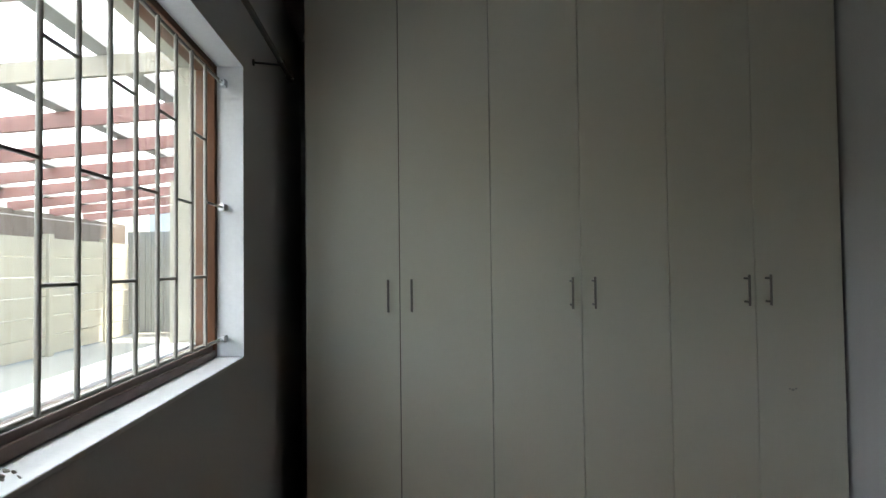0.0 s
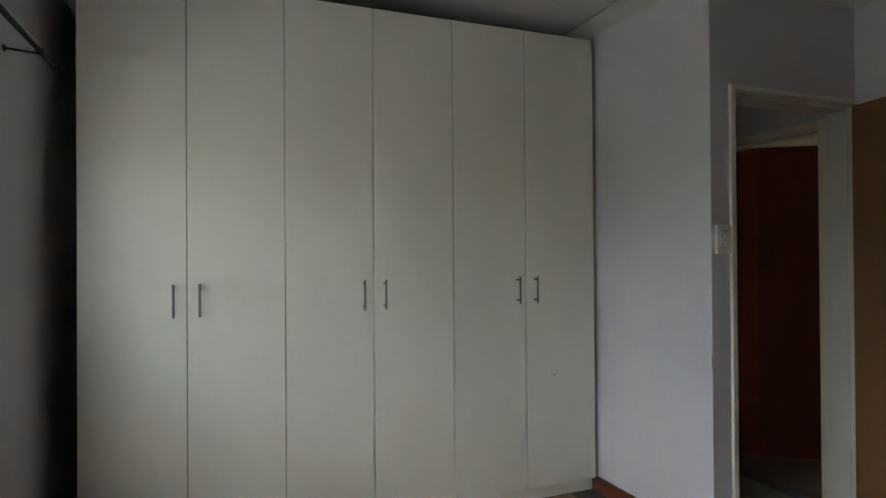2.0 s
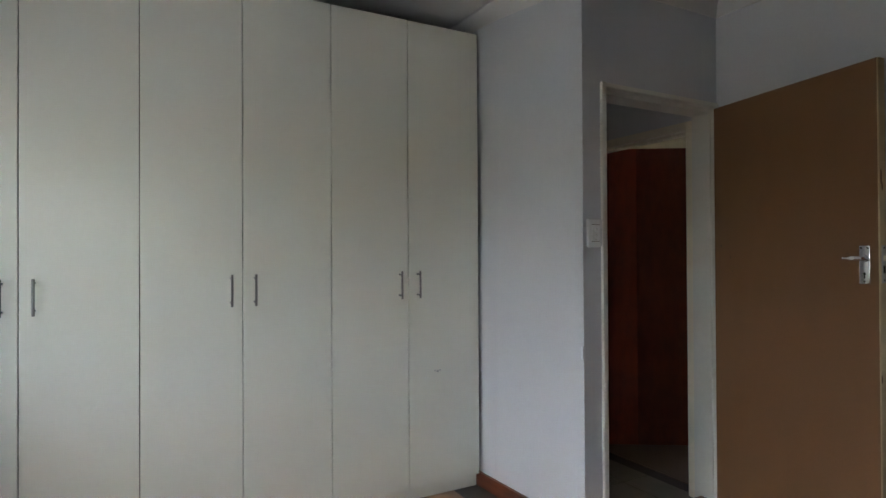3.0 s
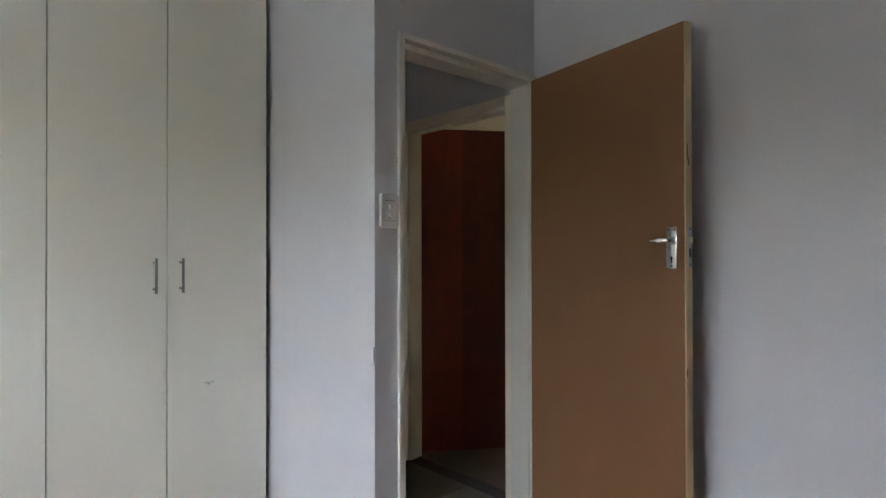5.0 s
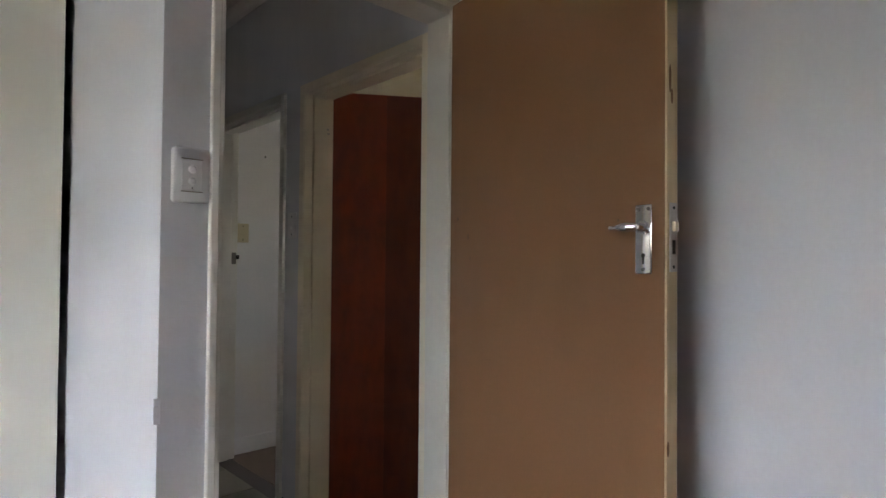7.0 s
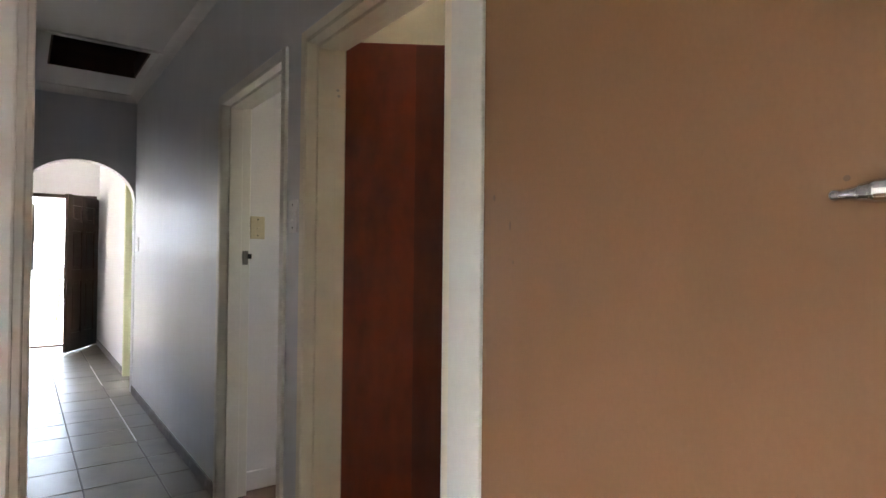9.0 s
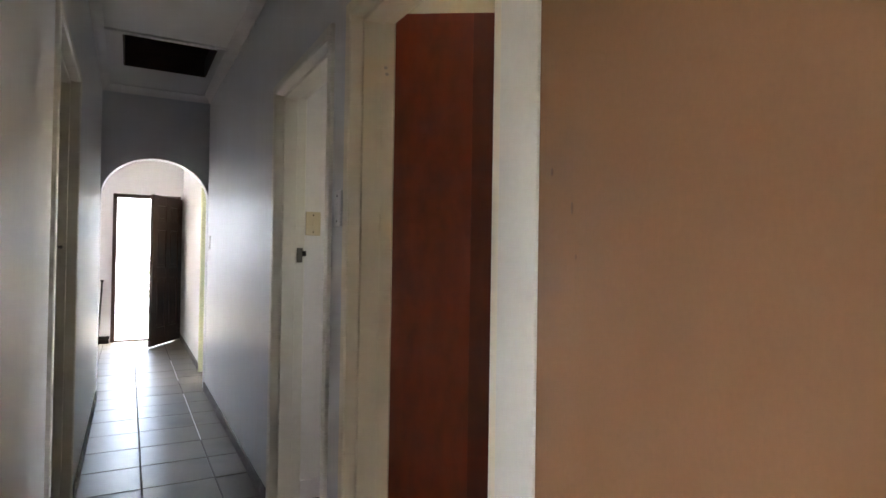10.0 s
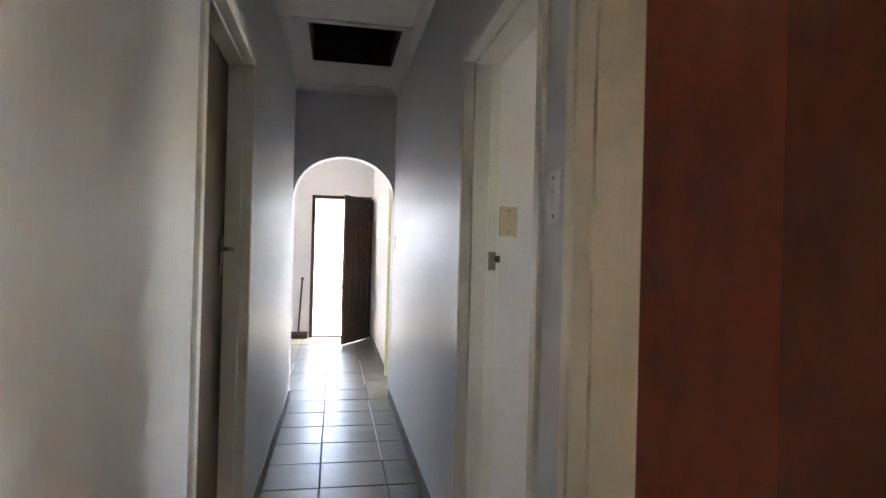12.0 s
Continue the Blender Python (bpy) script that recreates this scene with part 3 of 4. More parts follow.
# ---------------------------------------------------------------- bedroom window
FX0, FX1 = -0.270, -0.207                   # timber frame depth
win = thing("window_1", (0, 0, 0), "varnished timber window with clear glass panes", "window", kind="structure")
fw, ft = 0.042, 0.024                      # bottom rail height; stiles and head
part("window_frame", boxes((FX0, FX1, WIN_Y1 - ft, WIN_Y1 - 0.001, WIN_Z0 + 0.001, WIN_Z1 - 0.001), (FX0, FX1, WIN_Y0 + 0.001, WIN_Y0 + ft, WIN_Z0 + 0.001, WIN_Z1 - 0.001),
                           (FX0, FX1, WIN_Y0 + ft, WIN_Y1 - ft, WIN_Z1 - ft, WIN_Z1 - 0.001), bevel=0.003), M_WINWOOD, win)
part("window_bottom_rail", boxes((FX0, FX1 - 0.007, WIN_Y0 + ft, WIN_Y1 - ft, WIN_Z0 + 0.001, WIN_Z0 + fw), (FX1 - 0.007, FX1 + 0.002, WIN_Y0 + ft, WIN_Y1 - ft, WIN_Z0 + 0.001, WIN_Z0 + fw - 0.016), bevel=0.002), M_WINRAIL, win)
# a pale strip stands in for daylight on the rail's top edge
part("glazing_bead", boxes((FX1 - 0.034, FX1 - 0.020, WIN_Y0 + ft, WIN_Y1 - ft, WIN_Z0 + fw + 0.0005, WIN_Z0 + fw + 0.005), bevel=0.0015), M_PALESTRIP, win, "pale strip painted as daylight along the bottom rail")
part("outer_sill", boxes((-0.40, FX0 - 0.001, WIN_Y0 + 0.001, WIN_Y1 - 0.001, WIN_Z0 - 0.02, WIN_Z0 + fw + 0.008), bevel=0.004), M_SILL, win, "pale outside sill")
part("outer_reveal", boxes((-0.332, FX0 - 0.001, WIN_Y1 - 0.006, WIN_Y1 + 0.001, WIN_Z0 + fw + 0.009, WIN_Z1 - 0.007), (-0.332, FX0 - 0.001, WIN_Y0, WIN_Y1, WIN_Z1 - 0.006, WIN_Z1 + 0.001)), M_CREAM, win, "cream plastered outer reveal")
bm = bmesh.new()
bm.faces.new([bm.verts.new((-0.240, y, z)) for y, z in ((WIN_Y0 + ft, WIN_Z0 + fw), (WIN_Y1 - ft, WIN_Z0 + fw), (WIN_Y1 - ft, WIN_Z1 - ft), (WIN_Y0 + ft, WIN_Z1 - ft))])
g = part("pane", bm, M_GLASS, win, "clear window pane")
g.visible_shadow = False
part("window_sill", boxes((-0.206, XW + 0.002, WIN_Y0 + 0.002, WIN_Y1 - 0.002, WIN_Z0 - 0.012, WIN_Z0), bevel=0.003), M_SILL, win, "white painted plaster sill")
part("reveal", boxes((-0.206, XW + 0.0015, WIN_Y1 - 0.003, WIN_Y1 + 0.001, WIN_Z0 + 0.001, WIN_Z1), (-0.206, XW + 0.0015, WIN_Y0, WIN_Y1, WIN_Z1 - 0.003, WIN_Z1 + 0.001)), M_SILL, win, "white painted plaster reveal")

# burglar bars
bars = thing("burglar_bars", (0, 0, 0), "grey painted steel burglar bars fixed inside the window", "burglar bars")
BX = -0.180
BZ0, BZ1 = 1.046, 1.897
nbar, step = 14, 0.1145
ys = [2.284 - step * i for i in range(nbar)]
for y in ys:
    bm = bmesh.new()
    rod(bm, (BX, y, BZ0), (BX, y, BZ1), 0.0054, 10)
    part("bar", bm, M_BAR, bars, smooth=True)
for z in (BZ0, BZ1):
    bm = bmesh.new()
    rod(bm, (BX - 0.006, WIN_Y0 + 0.02, z), (BX - 0.006, WIN_Y1 - 0.02, z), 0.0054, 10)
    part("rail", bm, M_BAR, bars, smooth=True)
for i in range(nbar - 1):
    for z in ((1.255, 1.667) if i % 2 == 0 else (1.463,)):
        bm = bmesh.new()
        rod(bm, (BX, ys[i], z), (BX, ys[i + 1], z), 0.004, 8)
        part("cross_piece", bm, M_BAR, bars, smooth=True)
for z in (BZ0, 1.480, BZ1):
    bm = bmesh.new()
    rod(bm, (BX, WIN_Y1 - 0.19 if z == 1.480 else WIN_Y1 - 0.06, z), (BX, WIN_Y1 - 0.02, z), 0.004, 8)
    box(bm, BX - 0.008, BX + 0.008, WIN_Y1 - 0.04, WIN_Y1 - 0.003, z - 0.012, z + 0.012, bevel=0.002)
    part("lug", bm, M_SILL, bars, "white painted fixing lug")

# curtain rod over the window
cr = thing("curtain_rod", (0, 0, 0), "thin black metal curtain rod above the window", "curtain rod")
bm = bmesh.new()
rod(bm, (-0.022, 0.36, 2.025), (-0.022, 2.785, 2.025), 0.0095, 14)
part("rod", bm, M_DARKMETAL, cr, smooth=True)
bm = bmesh.new()
rod(bm, (-0.022, 2.785, 2.025), (-0.022, 2.81, 2.025), 0.013, 14)
part("end_cap", bm, M_DARKMETAL, cr, smooth=True)
for y in (2.62, 0.48):
    bm = bmesh.new()
    rod(bm, (XW, y, 2.023), (-0.022, y, 2.015), 0.0042, 10)
    rod(bm, (XW, y, 2.023), (XW + 0.005, y, 2.023), 0.012, 16)
    rod(bm, (-0.022, y - 0.012, 2.025), (-0.022, y + 0.012, 2.025), 0.0125, 14)
    part("bracket", bm, M_DARKMETAL, cr, "black metal wall bracket", smooth=True)


# ---------------------------------------------------------------- bedroom door, standing open
def door_leaf(name, hinge, free, z0, z1, thick, face_mat, edge_mat, label, side):
    """A flush leaf from the hinge to its free edge; its local x runs along the leaf, y is its thickness towards side."""
    d = Vector((free[0] - hinge[0], free[1] - hinge[1], 0))
    t = thing(name, (hinge[0], hinge[1], z0), label, "door", turn=math.degrees(math.atan2(d.y, d.x)))
    w, h = d.length, z1 - z0
    part("leaf", boxes((0.004, w - 0.004, 0.0 if side > 0 else -thick, thick if side > 0 else 0.0, 0.004, h - 0.002), bevel=0.0015), face_mat, t)
    part("edge_strip", boxes((w - 0.004, w + 0.001, 0.0015 if side > 0 else -thick + 0.0015, thick - 0.0015 if side > 0 else -0.0015, 0.005, h - 0.003)), edge_mat, t, "bare timber edge strip")
    return t, w


leaf, LW = door_leaf("bedroom_door", (3.347, 2.25), (3.192, 1.455), 0.06, 2.032, 0.036, M_HARDBOARD, M_PINE, "flat brown hardboard door standing open", 1)


def lever_set(parent, x, y, z, sgn):
    """Chrome lever on a long plate with a keyhole; y is the face of the leaf, sgn the way out of it."""
    bm = bmesh.new()
    box(bm, x - 0.0205, x + 0.0205, y, y + sgn * 0.004, z - 0.080, z + 0.065, bevel=0.003)
    p = part("handle_plate", bm, M_CHROME, parent, "polished chrome lock plate", smooth=True)
    bm = bmesh.new()
    zl = z + 0.017
    rod(bm, (x, y, zl), (x, y + sgn * 0.036, zl), 0.0105, 18, 0.0085)
    rod(bm, (x, y + sgn * 0.003, zl), (x, y + sgn * 0.010, zl), 0.0145, 18)
    pts = [(0.004, 0.037, 0.009), (-0.009, 0.041, 0.0105), (-0.021, 0.042, 0.0102), (-0.033, 0.041, 0.0080), (-0.044, 0.039, 0.0058), (-0.053, 0.037, 0.0046), (-0.059, 0.036, 0.0054)]
    for (ax, ay, ar), (bx, by, br) in zip(pts, pts[1:]):
        rod(bm, (x + ax, y + sgn * ay, zl), (x + bx, y + sgn * by, zl), ar, 16, br)
        ball(bm, (x + bx, y + sgn * by, zl), br * 1.01, seg=14)
    ball(bm, (x + 0.004, y + sgn * 0.037, zl), 0.0095, seg=14)
    part("lever", bm, M_CHROME, p, "chrome lever handle", smooth=True)
    bm = bmesh.new()
    rod(bm, (x, y + sgn * 0.0035, z - 0.042), (x, y + sgn * 0.0046, z - 0.042), 0.005, 12)
    box(bm, x - 0.0025, x + 0.0025, y + sgn * 0.0035, y + sgn * 0.0046, z - 0.06, z - 0.042)
    part("keyhole", bm, M_BLACK, p)
    for zz in (z + 0.056, z - 0.071):
        for dx in ((-0.013, 0.013) if zz > z else (0.0,)):
            bm = bmesh.new()
            rod(bm, (x + dx, y + sgn * 0.0035, zz), (x + dx, y + sgn * 0.0055, zz), 0.004, 10)
            part("screw", bm, M_STEEL, p)


lever_set(leaf, LW - 0.053, 0.0, 1.265 - 0.06, -1)
bm = boxes((LW + 0.0005, LW + 0.0035, 0.009, 0.031, 1.19 - 0.06, 1.331 - 0.06), bevel=0.001)
lock = part("lock_plate", bm, M_LOCK, leaf, "steel mortice lock plate on the door edge")
part("latch", boxes((LW + 0.003, LW + 0.012, 0.014, 0.026, 1.272 - 0.06, 1.293 - 0.06), bevel=0.002), M_BRASS, lock, "brass latch bolt")
for zz in (1.200, 1.321):
    bm = bmesh.new()
    rod(bm, (LW + 0.003, 0.02, zz - 0.06), (LW + 0.0042, 0.02, zz - 0.06), 0.0035, 12)
    part("screw", bm, M_DARKMETAL, lock)
part("bolt_slot", boxes((LW + 0.003, LW + 0.0042, 0.015, 0.025, 1.226 - 0.06, 1.255 - 0.06)), M_BLACK, lock)

for ky, kz, kh in ((0.011, 1.585, 0.030), (0.017, 1.550, 0.016), (0.006, 0.833, 0.016)):
    bm = bmesh.new()
    ball(bm, (LW + 0.001, ky, kz - 0.06), 0.0042, sx=0.12, sz=kh / 0.0042, seg=14)
    part("knot", bm, M_KNOT, leaf, "dark knot in the pine edge", smooth=True)

for a, z, rx, rz in ((0.046, 1.339, 0.45, 0.6), (0.104, 1.282, 0.35, 0.9), (0.115, 1.216, 0.25, 0.4), (0.687, 1.301, 0.35, 0.3)):
    bm = bmesh.new()
    ball(bm, (a, 0.0, z - 0.06), 0.01, rx, 0.03, rz, 16)
    part("stain", bm, M_STAIN, leaf, "small dark stain on the hardboard", smooth=True)

# ---------------------------------------------------------------- other doors
side_leaf, SW = door_leaf("side_room_door", (3.554, 3.285), (4.229, 2.853), 0.01, 2.012, 0.04, M_REDWOOD, M_REDWOOD, "red-brown stained flush door standing open", 1)
part("veneer", boxes((0.005, 0.2595, -0.0009, 0.0005, 0.006, 1.998), bevel=0.0003), M_REDWOOD, side_leaf, "orange red stained veneer sheet")
part("veneer", boxes((0.2605, SW - 0.005, -0.0009, 0.0005, 0.006, 1.998), bevel=0.0003), M_REDDARK, side_leaf, "dark red brown veneer sheet")
closed_leaf, CW = door_leaf("hall_door", (2.497, 3.75), (2.497, 4.585), 0.01, 1.962, 0.04, M_HALLDOOR, M_PINE, "flat brown closed door in the hall wall", 1)
lever_set(closed_leaf, CW - 0.065, 0.0, 1.2, -1)

# ---------------------------------------------------------------- front door
ff = tagged(new("front_door_frame", finish("front_door_frame", boxes((FD_X0, FD_X0 + 0.05, YF - 0.01, YF + 0.12, 0, FD_Z), (FD_X1 - 0.05, FD_X1, YF - 0.01, YF + 0.12, 0, FD_Z),
            (FD_X0 + 0.05, FD_X1 - 0.05, YF - 0.01, YF + 0.12, FD_Z - 0.05, FD_Z), (FD_X0 + 0.05, FD_X1 - 0.05, YF + 0.02, YF + 0.10, 0, 0.022), bevel=0.004), M_DARKWOOD)), "dark stained timber front door frame", "door frame", kind="structure")


def front_door():
    hinge, free = (3.410, 10.36), (3.031, 9.70)
    d = Vector((free[0] - hinge[0], free[1] - hinge[1], 0))
    t = thing("front_door", (hinge[0], hinge[1], 0.012), "dark brown panelled timber front door standing open", "door", turn=math.degrees(math.atan2(d.y, d.x)))
    w, h, th = d.length, 1.926, 0.042
    st = 0.11
    for a, b in ((0, st), (w - st, w), (w / 2 - 0.045, w / 2 + 0.045)):
        part("stile", boxes((a, b, 0, th, 0, h), bevel=0.004), M_DARKWOOD, t)
    for z0, z1 in ((0, 0.22), (0.86, 1.0), (1.48, 1.6), (h - 0.13, h)):
        for a, b in ((st, w / 2 - 0.045), (w / 2 + 0.045, w - st)):
            part("rail", boxes((a + 0.001, b - 0.001, 0.001, th - 0.001, z0, z1), bevel=0.004), M_DARKWOOD, t)
    for z0, z1 in ((0.22, 0.86), (1.0, 1.48), (1.6, h - 0.13)):
        for a, b in ((st, w / 2 - 0.045), (w / 2 + 0.045, w - st)):
            part("panel", boxes((a, b, 0.014, th - 0.014, z0, z1), (a + 0.035, b - 0.035, 0.006, th - 0.006, z0 + 0.035, z1 - 0.035), bevel=0.004), M_DARKWOOD, t)
    bm = bmesh.new()
    box(bm, w - 0.075, w - 0.035, -0.004, 0.0, 0.95, 1.12, bevel=0.0015)
    rod(bm, (w - 0.055, 0, 1.06), (w - 0.055, -0.04, 1.06), 0.008, 12)
    rod(bm, (w - 0.055, -0.04, 1.06), (w - 0.16, -0.038, 1.06), 0.007, 12)
    part("handle", bm, M_STEEL, t, "steel lever handle", smooth=True)
    for z in (0.3, 1.65):
        part("hinge", boxes((-0.035, 0.07, -0.012, 0.003, z, z + 0.13), bevel=0.002), M_DARKMETAL, t, "black steel hinge")


front_door()


# ---------------------------------------------------------------- switches
def rounded_plate(bm, w, h, y0, y1, r, edge, steps=6):
    """A plate with round corners and a rolled front edge, its face towards -y."""
    rings = []
    for k, (inset, y) in enumerate(((0.0, y0), (0.0, y1 + edge), (edge * 0.3, y1 + edge * 0.3), (edge, y1))):
        ring = []
        for cx, cz, a0 in ((w / 2 - r, h / 2 - r, 0), (-w / 2 + r, h / 2 - r, 90), (-w / 2 + r, -h / 2 + r, 180), (w / 2 - r, -h / 2 + r, 270)):
            for i in range(steps + 1):
                a = math.radians(a0 + 90 * i / steps)
                ring.append(bm.verts.new((cx + (r - inset) * math.cos(a), y, cz + (r - inset) * math.sin(a))))
        rings.append(ring)
    n = len(rings[0])
    for a, b in zip(rings, rings[1:]):
        for i in range(n):
            bm.faces.new((a[i], a[(i + 1) % n], b[(i + 1) % n], b[i]))
    bm.faces.new(rings[-1])
    bmesh.ops.recalc_face_normals(bm, faces=bm.faces[:])
    return bm


def modern_switch(name, m, label):
    """A plump plastic switch with a centre insert between two grooves and two round buttons."""
    t = thing(name, (0, 0, 0), label, "light switch")
    t.matrix_world = m
    w, h = 0.082, 0.124
    part("cover_plate", rounded_plate(bmesh.new(), w, h, 0.0, -0.013, 0.0095, 0.006), M_PLASTIC, t, smooth=True)
    part("insert", boxes((-0.0225, 0.0225, -0.0150, -0.0125, -0.034, 0.034), bevel=0.0010), M_PLASTIC, t)
    # dark strips on the plate give the shade of two grooves
    for z in (-0.0365, 0.0365):
        part("groove", boxes((-0.0235, 0.0235, -0.0134, -0.0126, z - 0.0011, z + 0.0011)), M_GAPSHADE, t, "dark strip standing in for a shaded groove")
    for z in (0.0135, -0.0135):
        bm = bmesh.new()
        ball(bm, (0, -0.0150, z), 0.0088, sy=0.5, seg=18)
        part("button", bm, M_PLASTIC, t, smooth=True)
    part("marker", boxes((-0.0015, 0.0015, -0.0153, -0.0148, -0.0300, -0.0270)), M_TILESKIRT, t, "small grey marker")
    return t


def flat_switch(name, m, label, material, toggles, w=0.074, h=0.118):
    """An old flat switch plate with toggles and two screws."""
    t = thing(name, (0, 0, 0), label, "light switch")
    t.matrix_world = m
    part("cover_plate", rounded_plate(bmesh.new(), w, h, 0.0, -0.008, 0.004, 0.0022, 3), material, t)
    for z in toggles:
        part("toggle_surround", boxes((-0.0065, 0.0065, -0.0088, -0.0078, z - 0.011, z + 0.011), bevel=0.0004), material, t)
        bm = boxes((-0.0042, 0.0042, -0.0150, -0.0085, z - 0.0075, z + 0.0010), bevel=0.0015)
        part("toggle", bm, material, t, smooth=True)
    for z in (-0.042, 0.042):
        bm = bmesh.new()
        rod(bm, (0, -0.0076, z), (0, -0.0090, z), 0.0036, 12)
        part("screw", bm, M_DARKMETAL, t, "dark screw")
    return t


modern_switch("bedroom_light_switch", pose(2.5325, YD0, 1.394), "white plastic double light switch beside the doorway")
flat_switch("hall_light_switch", pose(HX1, 3.388, 1.366, 0, 0, -90), "aged white plastic light switch between door frames", M_PLASTIC, (0.016, -0.010))
flat_switch("washroom_light_switch", pose(3.606, 4.388, 1.366), "yellowed ivory plastic light switch on a white wall", M_IVORY, (0.0,))
flat_switch("lobby_light_switch", pose(HX1, 6.85, 1.30, 0, 0, -90), "small white light switch by the arch", M_PLASTIC, (0.0,))

# ---------------------------------------------------------------- ceiling hatch
ht = thing("ceiling_hatch_trim", (0, 0, ZC), "white timber trim round an open ceiling hatch", "hatch trim", kind="structure")
tw, td = 0.045, 0.016
part("trim", boxes((H_X0 - 0.10, H_X1 + 0.06, H_Y0 - tw, H_Y0 - 0.004, -td, -0.0005), bevel=0.003), M_CEIL, ht)
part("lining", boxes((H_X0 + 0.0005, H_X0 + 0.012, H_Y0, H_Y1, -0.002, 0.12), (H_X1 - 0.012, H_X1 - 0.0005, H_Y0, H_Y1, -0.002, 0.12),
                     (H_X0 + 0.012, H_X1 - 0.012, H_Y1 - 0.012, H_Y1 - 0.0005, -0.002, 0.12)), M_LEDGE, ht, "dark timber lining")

# ---------------------------------------------------------------- lobby: broom by the door
br = thing("broom", (2.47, YF - 0.09, 0.0), "dark broom leaning by the entrance", "broom")
bm = bmesh.new()
rod(bm, (0, 0, 0.1), (0.03, 0.06, 0.82), 0.011, 10)
ball(bm, (0.03, 0.06, 0.82), 0.024, sz=0.6)
part("stick", bm, M_DARKMETAL, br, smooth=True)
part("head", boxes((-0.13, 0.13, -0.03, 0.03, 0.06, 0.095), bevel=0.008), M_DARKMETAL, br)
part("bristles", boxes((-0.12, 0.12, -0.026, 0.026, 0.0, 0.06), bevel=0.004), M_BLACK, br)

# ---------------------------------------------------------------- outside
structure("ground", boxes((-1500, 1500, -1500, 1500, -0.3, -0.13)), M_GROUND, "pale concrete yard", "ground")


def precast_fence():
    t = thing("boundary_wall", (-5.35, 0, -0.13), "cream precast concrete panel wall", "wall")
    for i in range(12):
        y = -4 + i * 1.8
        part("post", boxes((-0.07, 0.07, y - 0.07, y + 0.07, 0, 2.0), bevel=0.008), M_PRECAST, t)
        for k in range(6):
            part("panel", boxes((-0.025, 0.025, y + 0.0705, y + 1.7295, 0.03 + k * 0.318, 0.03 + k * 0.318 + 0.310), bevel=0.008), M_PRECAST, t)
    return t


precast_fence()

# ---------------------------------------------------------------- marks of wear
bm = boxes((AX - 0.0085, AX + 0.007, YD0 - 0.003, YD0 + 0.010, 0.85, 0.905), (AX - 0.0095, AX + 0.002, YD0 - 0.004, YD0 + 0.006, 0.862, 0.89), bevel=0.002)
structure("plaster_chip", bm, M_SILL, "chipped white plaster on the wall corner", "plaster chip")
for z in (1.80, 1.82, 1.855, 1.875):
    bm = bmesh.new()
    ball(bm, (3.5 + random.uniform(-0.02, 0.03), A_Y1 - 0.0005, z), 0.005, 1.3, 0.25, 1, 8)
    structure("screw_hole", bm, M_MELEDGE if z < 1.83 else M_SILL, "old screw hole in the door frame", "screw hole")
st = thing("strike_plate", (3.525, B_Y1, 1.208), "steel strike plate on the door frame", "strike plate")
part("plate", boxes((-0.014, 0.014, -0.004, -0.0005, -0.035, 0.035), bevel=0.001), M_STEEL, st)
part("lip", boxes((0.012, 0.03, -0.01, -0.002, -0.005, 0.02), bevel=0.002), M_DARKMETAL, st)
bs = thing("bedroom_strike_plate", (D_X0, YD0 + 0.075, 1.245), "steel strike plate on the white door frame", "strike plate")
part("plate", boxes((0.0005, 0.003, -0.012, 0.012, -0.045, 0.045), bevel=0.001), M_STEEL, bs)
part("slot", boxes((0.003, 0.0036, -0.006, 0.006, -0.005, 0.025)), M_BLACK, bs)
rnd = random.Random(7)
for k in range(4):
    bm = bmesh.new()
    y, z = 2.86 + rnd.uniform(-0.07, 0.09), 1.14 + rnd.uniform(-0.10, 0.07)
    ball(bm, (HX0, y, z), 0.005, 0.14, rnd.uniform(0.6, 1.3), rnd.uniform(1.0, 3.0), 10)
    structure("paint_run", bm, M_HALL, "raised run of paint on the hall wall", "paint run", smooth=True)
for x, z, r in ((2.165, 0.70, 0.006), (2.15, 0.705, 0.004), (2.18, 0.705, 0.004)):
    bm = bmesh.new()
    ball(bm, (x, W_Y, z), r, 1.4, 0.12, 1, 8)
    structure("scuff", bm, M_MELEDGE, "small scuff on the wardrobe door", "scuff", smooth=True)
bm = bmesh.new()
ball(bm, (3.75, 4.388, 1.86), 0.006, 1, 0.2, 1, 8)
structure("nail_hole", bm, M_BLACK, "small nail hole in the white wall", "nail hole")


